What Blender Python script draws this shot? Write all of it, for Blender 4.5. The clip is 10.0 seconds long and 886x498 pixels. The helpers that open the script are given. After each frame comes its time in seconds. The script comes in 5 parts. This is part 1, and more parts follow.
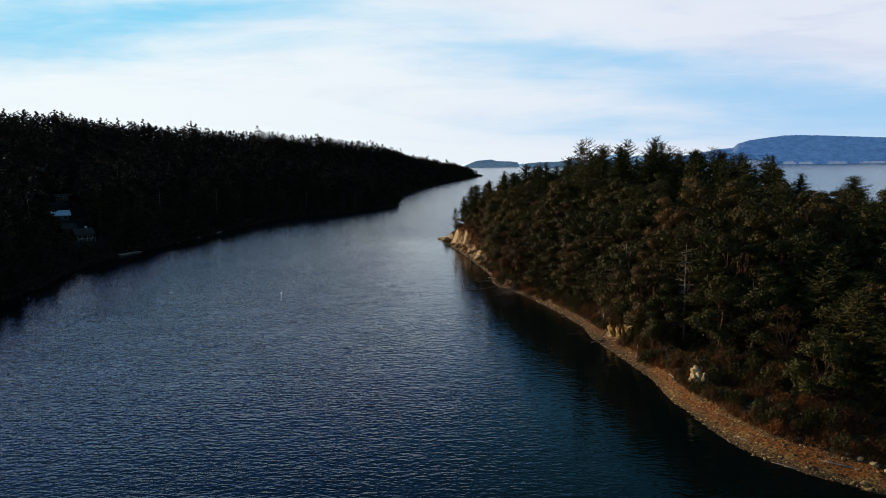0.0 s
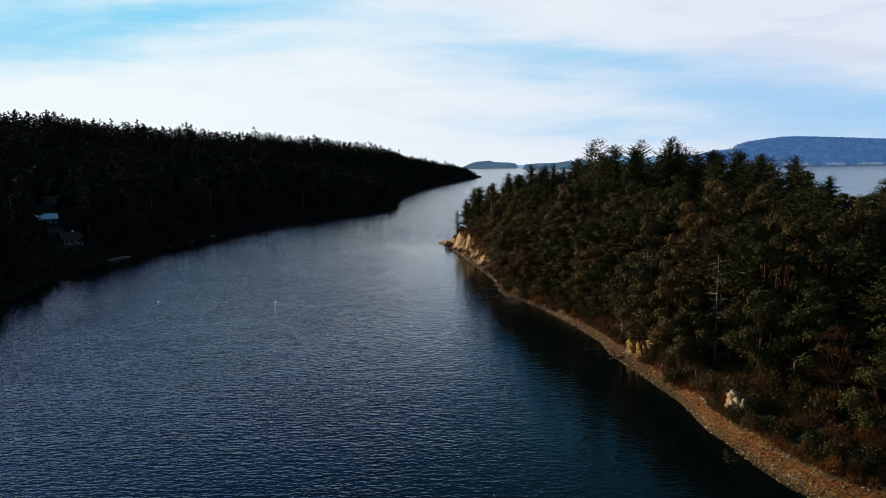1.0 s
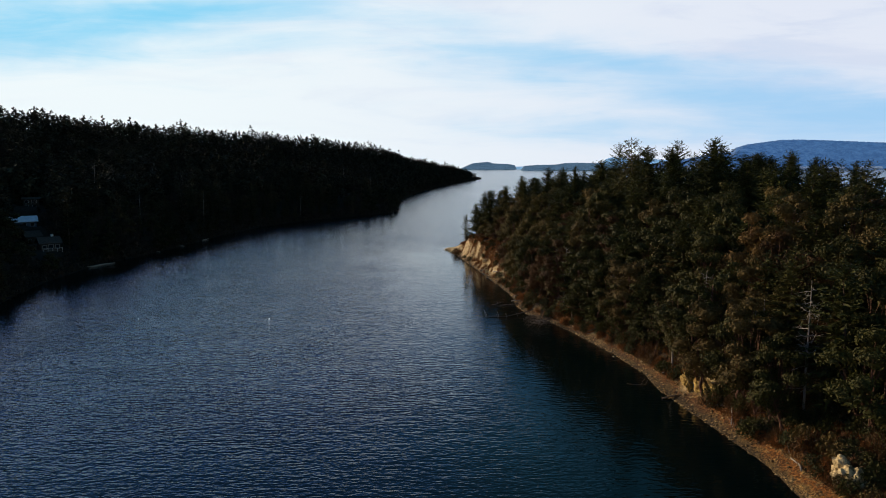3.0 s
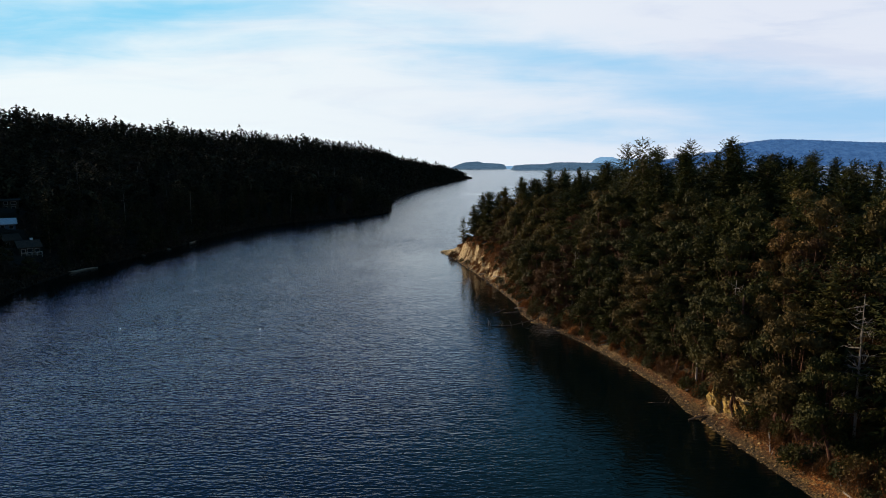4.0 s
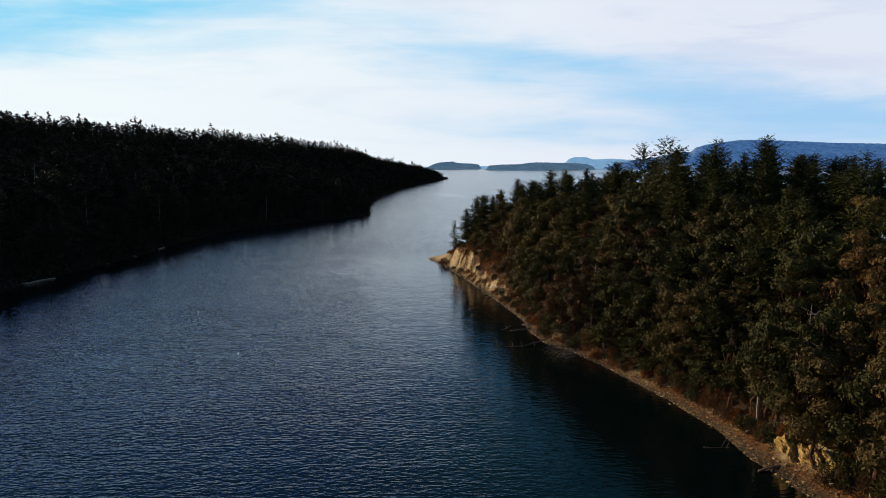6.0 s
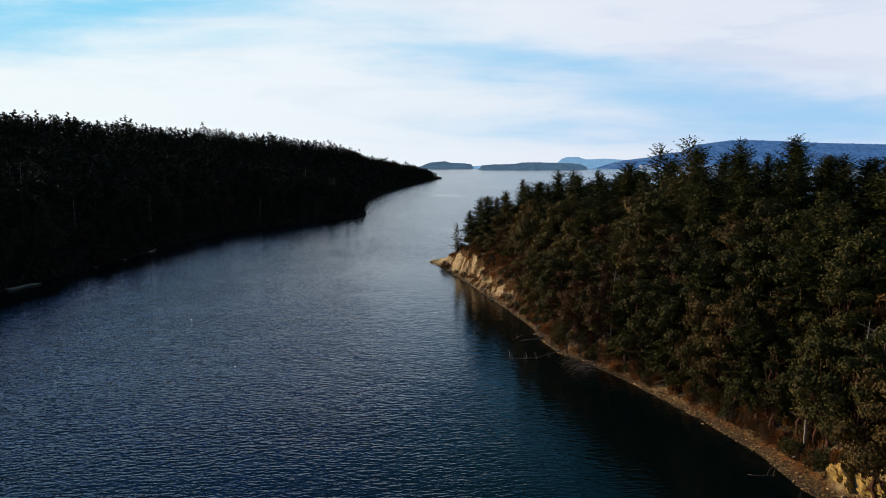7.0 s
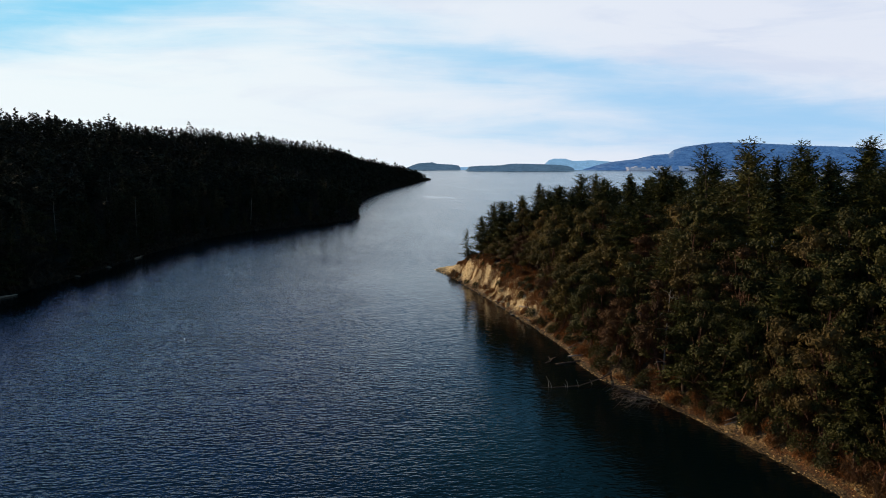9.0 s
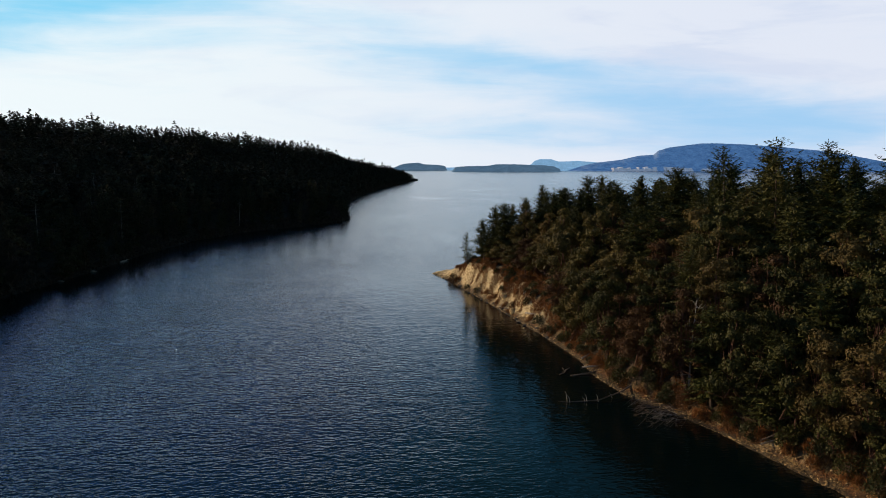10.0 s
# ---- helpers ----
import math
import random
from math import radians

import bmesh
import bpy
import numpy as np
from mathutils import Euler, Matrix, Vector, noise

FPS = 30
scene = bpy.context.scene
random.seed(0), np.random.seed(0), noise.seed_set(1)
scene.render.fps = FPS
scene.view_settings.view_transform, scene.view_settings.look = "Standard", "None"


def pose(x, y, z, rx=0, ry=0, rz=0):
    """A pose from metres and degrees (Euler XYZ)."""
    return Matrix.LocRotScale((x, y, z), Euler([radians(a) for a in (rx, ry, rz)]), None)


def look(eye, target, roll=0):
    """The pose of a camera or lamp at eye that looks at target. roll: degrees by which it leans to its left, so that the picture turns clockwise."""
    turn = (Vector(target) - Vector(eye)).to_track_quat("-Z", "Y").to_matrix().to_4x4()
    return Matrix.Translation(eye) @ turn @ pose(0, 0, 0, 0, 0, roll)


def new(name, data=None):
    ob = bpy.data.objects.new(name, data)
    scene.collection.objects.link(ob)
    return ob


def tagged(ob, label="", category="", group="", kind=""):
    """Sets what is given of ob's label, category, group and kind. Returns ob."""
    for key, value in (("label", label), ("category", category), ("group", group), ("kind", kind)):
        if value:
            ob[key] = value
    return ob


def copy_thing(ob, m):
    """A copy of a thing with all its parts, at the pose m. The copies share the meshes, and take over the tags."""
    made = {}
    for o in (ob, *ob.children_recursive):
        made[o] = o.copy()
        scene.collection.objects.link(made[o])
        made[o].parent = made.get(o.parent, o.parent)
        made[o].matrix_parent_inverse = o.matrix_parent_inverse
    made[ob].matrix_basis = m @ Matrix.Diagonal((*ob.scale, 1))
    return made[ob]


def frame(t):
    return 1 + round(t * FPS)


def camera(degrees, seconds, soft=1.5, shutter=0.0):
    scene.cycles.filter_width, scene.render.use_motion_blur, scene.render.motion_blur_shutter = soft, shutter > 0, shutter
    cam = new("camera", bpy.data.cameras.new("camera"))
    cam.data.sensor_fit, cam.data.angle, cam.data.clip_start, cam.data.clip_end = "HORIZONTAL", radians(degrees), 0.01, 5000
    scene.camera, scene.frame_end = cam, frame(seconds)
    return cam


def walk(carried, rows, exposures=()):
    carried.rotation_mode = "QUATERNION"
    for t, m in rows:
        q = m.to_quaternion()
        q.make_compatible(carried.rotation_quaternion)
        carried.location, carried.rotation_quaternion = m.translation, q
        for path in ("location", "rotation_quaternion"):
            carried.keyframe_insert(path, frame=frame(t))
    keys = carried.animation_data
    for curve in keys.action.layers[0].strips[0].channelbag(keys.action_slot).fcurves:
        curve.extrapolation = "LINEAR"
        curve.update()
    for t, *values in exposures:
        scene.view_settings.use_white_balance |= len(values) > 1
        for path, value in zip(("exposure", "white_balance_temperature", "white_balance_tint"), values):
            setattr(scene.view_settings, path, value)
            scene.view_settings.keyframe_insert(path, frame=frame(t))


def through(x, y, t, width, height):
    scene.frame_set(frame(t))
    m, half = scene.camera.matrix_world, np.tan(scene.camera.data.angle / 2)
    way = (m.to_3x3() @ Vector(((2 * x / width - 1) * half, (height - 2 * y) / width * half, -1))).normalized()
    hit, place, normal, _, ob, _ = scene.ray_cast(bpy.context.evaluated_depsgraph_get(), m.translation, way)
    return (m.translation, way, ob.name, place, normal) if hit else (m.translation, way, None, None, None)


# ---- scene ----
cam = camera(65.8, 10.0, soft=0.55)
PATH = [
    (0, (1.377, -1.597, 36.258), (1.365, 0.387, 36.007), -0.6),
    (0.5, (0.635, 3.798, 36.329), (0.627, 5.783, 36.08), -0.6),
    (1, (-0.156, 9.095, 36.397), (-0.162, 11.08, 36.149), -0.6),
    (1.5, (-1.013, 14.255, 36.435), (-1.018, 16.24, 36.189), -0.5),
    (2, (-1.942, 19.284, 36.484), (-1.948, 21.269, 36.238), -0.5),
    (2.5, (-3.029, 24.108, 36.569), (-3.035, 26.093, 36.324), -0.3),
    (4, (-6.899, 37.73, 37.012), (-6.867, 39.714, 36.765), -0.2),
    (4.5, (-8.192, 42.219, 37.073), (-8.139, 44.203, 36.825), -0.2),
    (5, (-9.542, 46.732, 37.15), (-9.469, 48.715, 36.902), -0.2),
    (5.5, (-10.964, 51.12, 37.235), (-10.872, 53.103, 36.988), -0.2),
    (7, (-15.336, 63.733, 37.525), (-15.205, 65.713, 37.277), -0.1),
    (7.5, (-16.859, 67.86, 37.598), (-16.722, 69.84, 37.35), -0.1),
    (8, (-18.484, 71.888, 37.681), (-18.346, 73.868, 37.435), -0.0),
    (8.5, (-20.146, 75.821, 37.796), (-19.994, 77.8, 37.55), 0.1),
    (9, (-21.906, 79.63, 37.923), (-21.734, 81.607, 37.678), 0.1),
    (9.5, (-23.718, 83.309, 38.021), (-23.527, 85.285, 37.777), 0.1),
    (10, (-25.591, 86.842, 38.109), (-25.377, 88.816, 37.865), 0.2),
]
walk(cam, [(t, look(eye, target, roll)) for t, eye, target, roll in PATH])

# ---------------------------------------------------------------- light
SUN_DIR = Vector((-0.74, 0.62, 0.235)).normalized()
SUN_EL = math.asin(SUN_DIR.z)
SUN_AZ = math.atan2(SUN_DIR.x, SUN_DIR.y)

sun_data = bpy.data.lights.new("sun", "SUN")
sun_data.energy, sun_data.angle, sun_data.color = 5.0, radians(2.0), (1.0, 0.78, 0.52)
sun = new("sun", sun_data)
sun.matrix_world = look(SUN_DIR * 400, (0, 0, 0))


def link(nt, a, b):
    nt.links.new(a, b)


def node(nt, kind, **values):
    n = nt.nodes.new(kind)
    for key, value in values.items():
        if key in n.inputs:
            n.inputs[key].default_value = value
    return n


def calc(nt, op, a, b=None, clamp=False):
    n = nt.nodes.new("ShaderNodeMath")
    n.operation, n.use_clamp = op, clamp
    for i, v in enumerate((a, b)):
        if v is None:
            continue
        if isinstance(v, (int, float)):
            n.inputs[i].default_value = v
        else:
            link(nt, v, n.inputs[i])
    return n.outputs[0]


def blend(nt, fac, a, b, mode="MIX"):
    n = nt.nodes.new("ShaderNodeMix")
    n.data_type, n.blend_type = "RGBA", mode
    for sock, v in ((n.inputs[0], fac), (n.inputs[6], a), (n.inputs[7], b)):
        if isinstance(v, (int, float)):
            sock.default_value = v
        elif isinstance(v, (tuple, list)):
            sock.default_value = (*v, 1) if len(v) == 3 else v
        else:
            link(nt, v, sock)
    return n.outputs[2]


def ramp(nt, value, lo, hi):
    n = nt.nodes.new("ShaderNodeMapRange")
    n.interpolation_type = "SMOOTHSTEP"
    link(nt, value, n.inputs[0])
    n.inputs[1].default_value, n.inputs[2].default_value = lo, hi
    return n.outputs[0]


# ---------------------------------------------------------------- sky
world = bpy.data.worlds.new("world")
scene.world = world
world.use_nodes = True
wt = world.node_tree
wt.nodes.clear()
nishita = wt.nodes.new("ShaderNodeTexSky")
nishita.sky_type, nishita.sun_disc = "NISHITA", False
nishita.sun_elevation, nishita.sun_rotation = SUN_EL, SUN_AZ
nishita.air_density, nishita.dust_density, nishita.ozone_density = 1.0, 0.6, 2.0
coord = wt.nodes.new("ShaderNodeTexCoord")
split = wt.nodes.new("ShaderNodeSeparateXYZ")
link(wt, coord.outputs["Generated"], split.inputs[0])
# horizontal and vertical slope of the way ahead (y), kept finite behind
ahead = calc(wt, "MAXIMUM", split.outputs[1], 0.25)
su = calc(wt, "DIVIDE", split.outputs[0], ahead)
sv = calc(wt, "DIVIDE", split.outputs[2], ahead)
place = wt.nodes.new("ShaderNodeCombineXYZ")
link(wt, su, place.inputs[0])
link(wt, calc(wt, "MULTIPLY", sv, 2.6), place.inputs[1])
wob = node(wt, "ShaderNodeTexNoise", Scale=5.0, Detail=5.0, Roughness=0.55)
link(wt, place.outputs[0], wob.inputs["Vector"])
wobc = wt.nodes.new("ShaderNodeSeparateColor")
link(wt, wob.outputs["Color"], wobc.inputs[0])
su2 = calc(wt, "ADD", su, calc(wt, "MULTIPLY", calc(wt, "SUBTRACT", wobc.outputs[0], 0.5), 0.22))
sv2 = calc(wt, "ADD", sv, calc(wt, "MULTIPLY", calc(wt, "SUBTRACT", wobc.outputs[1], 0.5), 0.07))


def gap(u0, v0, a, b, lean, gain):
    """A soft opening in the thin cloud: centre, half sizes, lean (v per u), depth."""
    du = calc(wt, "SUBTRACT", su2, u0)
    dv = calc(wt, "SUBTRACT", calc(wt, "SUBTRACT", sv2, v0), calc(wt, "MULTIPLY", du, lean))
    r = calc(wt, "ADD", calc(wt, "POWER", calc(wt, "DIVIDE", du, a), 2), calc(wt, "POWER", calc(wt, "DIVIDE", dv, b), 2))
    return calc(wt, "MULTIPLY", calc(wt, "POWER", 2.718, calc(wt, "MULTIPLY", r, -1)), gain)


opening = gap(-0.47, 0.205, 0.30, 0.055, 0.02, 0.62)
for g in (gap(-0.36, 0.222, 0.16, 0.022, 0.0, 0.30), gap(-0.85, 0.190, 0.28, 0.07, 0.0, 0.42), gap(-0.08, 0.225, 0.20, 0.030, -0.10, 0.30),
          gap(0.20, 0.150, 0.26, 0.030, -0.06, 0.72), gap(0.36, 0.100, 0.30, 0.026, -0.04, 0.40), gap(0.62, 0.055, 0.38, 0.050, 0.0, 0.75), gap(0.22, 0.050, 0.20, 0.018, 0.0, 0.28)):
    opening = calc(wt, "ADD", opening, g)
streak = node(wt, "ShaderNodeTexNoise", Scale=3.0, Detail=7.0, Roughness=0.6, Distortion=0.4)
stretch = wt.nodes.new("ShaderNodeVectorMath")
stretch.operation = "MULTIPLY"
stretch.inputs[1].default_value = (1.1, 3.0, 1.0)
link(wt, place.outputs[0], stretch.inputs[0])
link(wt, stretch.outputs[0], streak.inputs["Vector"])
fibre = calc(wt, "MULTIPLY", calc(wt, "SUBTRACT", streak.outputs[0], 0.5), 1.0)
opening = calc(wt, "ADD", opening, fibre)
# above the belt of cloud the blue opens up
opening = ramp(wt, calc(wt, "ADD", opening, 0.0, clamp=True), 0.0, 1.0)
high = blend(wt, ramp(wt, su, -0.25, 0.15), ramp(wt, split.outputs[2], 0.205, 0.315), ramp(wt, split.outputs[2], 0.215, 0.28))
broken = calc(wt, "SUBTRACT", 1.0, calc(wt, "MULTIPLY", ramp(wt, wob.outputs[0], 0.50, 0.75), 0.18))
side = ramp(wt, su, -0.5, 0.6)
cloud = blend(wt, side, (0.87, 0.95, 0.98), (0.76, 0.81, 0.92))
bank = node(wt, "ShaderNodeTexNoise", Scale=2.6, Detail=6.0, Roughness=0.55, Distortion=0.6)
link(wt, stretch.outputs[0], bank.inputs["Vector"])
cloud = blend(wt, calc(wt, "MULTIPLY", ramp(wt, bank.outputs[0], 0.48, 0.66), calc(wt, "ADD", calc(wt, "MULTIPLY", side, 0.5), 0.12)), cloud, (0.62, 0.70, 0.87))
back = ramp(wt, split.outputs[1], 0.05, 0.62)
cloud = blend(wt, back, (0.34, 0.33, 0.30), cloud)
veil = blend(wt, side, (0.23, 0.66, 0.93), (0.36, 0.62, 0.90))
blue = blend(wt, 1.0, nishita.outputs[0], (0.030, 0.060, 0.110), "MULTIPLY")
aloft = blend(wt, ramp(wt, split.outputs[2], 0.24, 0.45), (0.11, 0.33, 1.00), (0.028, 0.105, 0.240))
aloft = blend(wt, ramp(wt, su, -0.2, 0.2), aloft, blend(wt, 1.0, aloft, (0.82, 1.10, 0.62), "MULTIPLY"))
blue = blend(wt, 0.75, blue, aloft)
sky = blend(wt, opening, cloud, veil)
sky = blend(wt, calc(wt, "MULTIPLY", high, broken), sky, blue)
shell = node(wt, "ShaderNodeBackground", Strength=1.0)
link(wt, sky, shell.inputs[0])
wout = wt.nodes.new("ShaderNodeOutputWorld")
link(wt, shell.outputs[0], wout.inputs[0])
scene.view_settings.exposure = 0.0


# ---------------------------------------------------------------- materials
def material(name, rough=0.8, spec=0.3):
    m = bpy.data.materials.new(name)
    m.use_nodes = True
    nt = m.node_tree
    b = nt.nodes["Principled BSDF"]
    b.inputs["Roughness"].default_value = rough
    b.inputs["Specular IOR Level"].default_value = spec
    return m, nt, b


def noise_of(nt, scale, detail=4.0, rough=0.6, stretch=None, space="Object"):
    tc = nt.nodes.new("ShaderNodeTexCoord")
    n = node(nt, "ShaderNodeTexNoise", Scale=scale, Detail=detail, Roughness=rough)
    src = tc.outputs[space]
    if stretch:
        v = nt.nodes.new("ShaderNodeVectorMath")
        v.operation = "MULTIPLY"
        v.inputs[1].default_value = stretch
        link(nt, src, v.inputs[0])
        src = v.outputs[0]
    link(nt, src, n.inputs["Vector"])
    return n.outputs[0]


def relief(nt, b, height, strength=0.6, distance=0.1):
    bump = node(nt, "ShaderNodeBump", Strength=strength, Distance=distance)
    link(nt, height, bump.inputs["Height"])
    link(nt, bump.outputs[0], b.inputs["Normal"])


def leaf_material(name, dark, mid, odd, odd_share=0.25, through=0.18, gloss=0.12, stands=False):
    """Foliage: each leaf spray and each tree takes its own tone."""
    m, nt, b = material(name, 0.68, gloss)
    geo = nt.nodes.new("ShaderNodeNewGeometry")
    info = nt.nodes.new("ShaderNodeObjectInfo")
    c = blend(nt, calc(nt, "POWER", geo.outputs["Random Per Island"], 1.2), tuple(1.25 * v for v in dark), mid)
    tree = ramp(nt, info.outputs["Random"], 1.0 - odd_share, 1.0)
    c = blend(nt, calc(nt, "MULTIPLY", tree, 0.8), c, odd)
    patch = noise_of(nt, 0.35, 3.0)
    c = blend(nt, calc(nt, "MULTIPLY", ramp(nt, patch, 0.5, 0.75), 0.35), c, odd)
    tone = calc(nt, "ADD", calc(nt, "MULTIPLY", info.outputs["Random"], 0.5), 0.72)
    if stands:
        stand = noise_of(nt, 0.13, 2.0, 0.6)
        tone = calc(nt, "ADD", calc(nt, "MULTIPLY", ramp(nt, stand, 0.38, 0.68), 1.0), 0.55)
        c = blend(nt, ramp(nt, noise_of(nt, 0.045, 3.0), 0.54, 0.66), c, odd)
    hsv = node(nt, "ShaderNodeHueSaturation")
    link(nt, c, hsv.inputs["Color"])
    link(nt, tone, hsv.inputs["Value"])
    link(nt, hsv.outputs[0], b.inputs["Base Color"])
    tr = nt.nodes.new("ShaderNodeBsdfTranslucent")
    link(nt, hsv.outputs[0], tr.inputs[0])
    mix = node(nt, "ShaderNodeMixShader", Fac=through)
    link(nt, b.outputs[0], mix.inputs[1])
    link(nt, tr.outputs[0], mix.inputs[2])
    link(nt, mix.outputs[0], nt.nodes["Material Output"].inputs[0])
    return m


def bark_material(name, a, c, scale=3.0):
    m, nt, b = material(name, 0.85, 0.2)
    n = noise_of(nt, scale, 6.0, 0.65, (3, 3, 0.5))
    link(nt, blend(nt, ramp(nt, n, 0.35, 0.65), a, c), b.inputs["Base Color"])
    relief(nt, b, n, 0.7, 0.05)
    return m


FIR = leaf_material("fir_needles", (0.020, 0.024, 0.007), (0.080, 0.082, 0.017), (0.070, 0.060, 0.018), 0.2, 0.08)
MADRONE = leaf_material("madrone_leaves", (0.022, 0.025, 0.007), (0.074, 0.070, 0.016), (0.086, 0.056, 0.018), 0.25, 0.12)
# madrone leaves once more, with warm sunlight painted into their colour
SUNLIT = leaf_material("sunlit_leaves", (0.040, 0.036, 0.010), (0.140, 0.108, 0.026), (0.140, 0.078, 0.026), 0.3, 0.16)
BROWN = leaf_material("dry_leaves", (0.048, 0.026, 0.011), (0.110, 0.058, 0.022), (0.095, 0.036, 0.020), 0.3)
SALAL = leaf_material("undergrowth_leaves", (0.020, 0.027, 0.010), (0.060, 0.055, 0.020), (0.120, 0.060, 0.022), 0.0)
BRACKEN = leaf_material("dry_bracken", (0.110, 0.044, 0.014), (0.310, 0.130, 0.036), (0.150, 0.100, 0.030), 0.0)
FARWOOD = leaf_material("hill_forest", (0.016, 0.016, 0.010), (0.050, 0.046, 0.026), (0.052, 0.040, 0.028), 0.0, 0.0, 0.02, True)
HILLDRY = leaf_material("shore_twigs", (0.020, 0.016, 0.012), (0.060, 0.046, 0.034), (0.060, 0.042, 0.032), 0.25, 0.02, 0.02)
HILLTREE = leaf_material("shore_conifer", (0.015, 0.016, 0.008), (0.054, 0.050, 0.022), (0.078, 0.052, 0.028), 0.25, 0.02, 0.02)
BARK = bark_material("fir_bark", (0.050, 0.034, 0.024), (0.120, 0.085, 0.060))
REDBARK = bark_material("madrone_bark", (0.055, 0.026, 0.017), (0.125, 0.060, 0.036))
DEADWOOD = bark_material("weathered_wood", (0.170, 0.145, 0.120), (0.340, 0.300, 0.250), 2.0)
WETWOOD = bark_material("dark_driftwood", (0.070, 0.048, 0.034), (0.170, 0.120, 0.085), 2.0)


def ground_material(name):
    m, nt, b = material(name, 0.9, 0.25)
    at = []
    for key in ("beach", "rock", "grass", "wet_dark", "tide"):
        a = nt.nodes.new("ShaderNodeAttribute")
        a.attribute_name = key
        at.append(a.outputs["Fac"])
    big = noise_of(nt, 0.42, 5.0)
    fine = noise_of(nt, 2.2, 8.0, 0.7)
    grit = noise_of(nt, 3.4, 7.0, 0.8)
    floor = blend(nt, ramp(nt, fine, 0.35, 0.7), (0.024, 0.014, 0.007), (0.065, 0.034, 0.014))
    weed = blend(nt, ramp(nt, grit, 0.35, 0.68), (0.090, 0.034, 0.006), (0.300, 0.115, 0.020))
    gravel = blend(nt, ramp(nt, grit, 0.36, 0.70), (0.060, 0.032, 0.010), (0.440, 0.270, 0.085))
    patchy = calc(nt, "ADD", calc(nt, "MULTIPLY", calc(nt, "SUBTRACT", big, 0.5), 1.8), calc(nt, "MULTIPLY", calc(nt, "SUBTRACT", fine, 0.5), 0.9))
    shore = blend(nt, ramp(nt, calc(nt, "ADD", at[4], patchy), 0.22, 0.52), gravel, weed)
    straw = blend(nt, ramp(nt, grit, 0.35, 0.7), (0.080, 0.045, 0.014), (0.400, 0.260, 0.095))
    shore = blend(nt, ramp(nt, calc(nt, "ADD", at[4], calc(nt, "MULTIPLY", patchy, 0.8)), 0.72, 0.95), shore, straw)
    shore = blend(nt, calc(nt, "MULTIPLY", ramp(nt, noise_of(nt, 0.8, 6.0, 0.7), 0.52, 0.66), 0.7), shore, (0.028, 0.013, 0.005))
    shore = blend(nt, calc(nt, "MULTIPLY", at[3], 0.85), shore, (0.030, 0.024, 0.016))
    strata = noise_of(nt, 0.9, 7.0, 0.65, (1.0, 1.0, 2.4))
    stone = blend(nt, ramp(nt, strata, 0.36, 0.62), (0.260, 0.180, 0.080), (0.600, 0.465, 0.255))
    stone = blend(nt, ramp(nt, fine, 0.60, 0.78), stone, (0.110, 0.060, 0.026))
    turf = blend(nt, ramp(nt, fine, 0.3, 0.7), (0.026, 0.026, 0.009), (0.072, 0.058, 0.020))
    c = blend(nt, at[0], floor, shore)
    c = blend(nt, at[2], c, turf)
    c = blend(nt, at[1], c, stone)
    pebbled = blend(nt, ramp(nt, grit, 0.40, 0.60), (0.48, 0.46, 0.44), (1.30, 1.28, 1.22))
    c = blend(nt, calc(nt, "MULTIPLY", at[0], 0.9), c, blend(nt, 1.0, c, pebbled, "MULTIPLY"))
    link(nt, c, b.inputs["Base Color"])
    h = calc(nt, "ADD", calc(nt, "MULTIPLY", fine, 1.0), calc(nt, "ADD", calc(nt, "MULTIPLY", grit, 0.35), strata))
    relief(nt, b, h, 0.9, 0.35)
    return m


GROUND = ground_material("island_ground")


def stone_material(name, a, c):
    m, nt, b = material(name, 0.88, 0.25)
    info = nt.nodes.new("ShaderNodeObjectInfo")
    geo = nt.nodes.new("ShaderNodeNewGeometry")
    n = noise_of(nt, 1.6, 7.0, 0.68)
    col = blend(nt, ramp(nt, n, 0.35, 0.65), a, c)
    hsv = node(nt, "ShaderNodeHueSaturation")
    link(nt, col, hsv.inputs["Color"])
    link(nt, calc(nt, "ADD", calc(nt, "MULTIPLY", geo.outputs["Random Per Island"], 1.2), calc(nt, "ADD", calc(nt, "MULTIPLY", info.outputs["Random"], 0.2), 0.40)), hsv.inputs["Value"])
    link(nt, hsv.outputs[0], b.inputs["Base Color"])
    relief(nt, b, n, 0.8, 0.2)
    return m


STONE = stone_material("sandstone", (0.260, 0.170, 0.070), (0.520, 0.380, 0.180))
OCHRE = stone_material("ochre_sandstone", (0.110, 0.068, 0.018), (0.320, 0.220, 0.066))
HILLSNAG = bark_material("grey_snag", (0.10, 0.085, 0.07), (0.22, 0.19, 0.16), 2.0)
PALESTONE = stone_material("pale_stone", (0.085, 0.062, 0.028), (0.360, 0.280, 0.150))
DARKSTONE = stone_material("dark_stone", (0.030, 0.026, 0.022), (0.080, 0.070, 0.058))
SHINGLE = stone_material("beach_stones", (0.070, 0.040, 0.014), (0.420, 0.280, 0.120))


def hill_ground():
    m, nt, b = material("hill_ground", 0.95, 0.2)
    at = nt.nodes.new("ShaderNodeAttribute")
    at.attribute_name = "beach"
    n = noise_of(nt, 0.12, 7.0, 0.65)
    c = blend(nt, ramp(nt, n, 0.3, 0.7), (0.008, 0.007, 0.005), (0.022, 0.017, 0.011))
    # on the hillside this mask takes the strip along the water to near black
    link(nt, blend(nt, at.outputs["Fac"], c, (0.006, 0.005, 0.004)), b.inputs["Base Color"])
    relief(nt, b, n, 0.6, 1.5)
    return m


HILL = hill_ground()


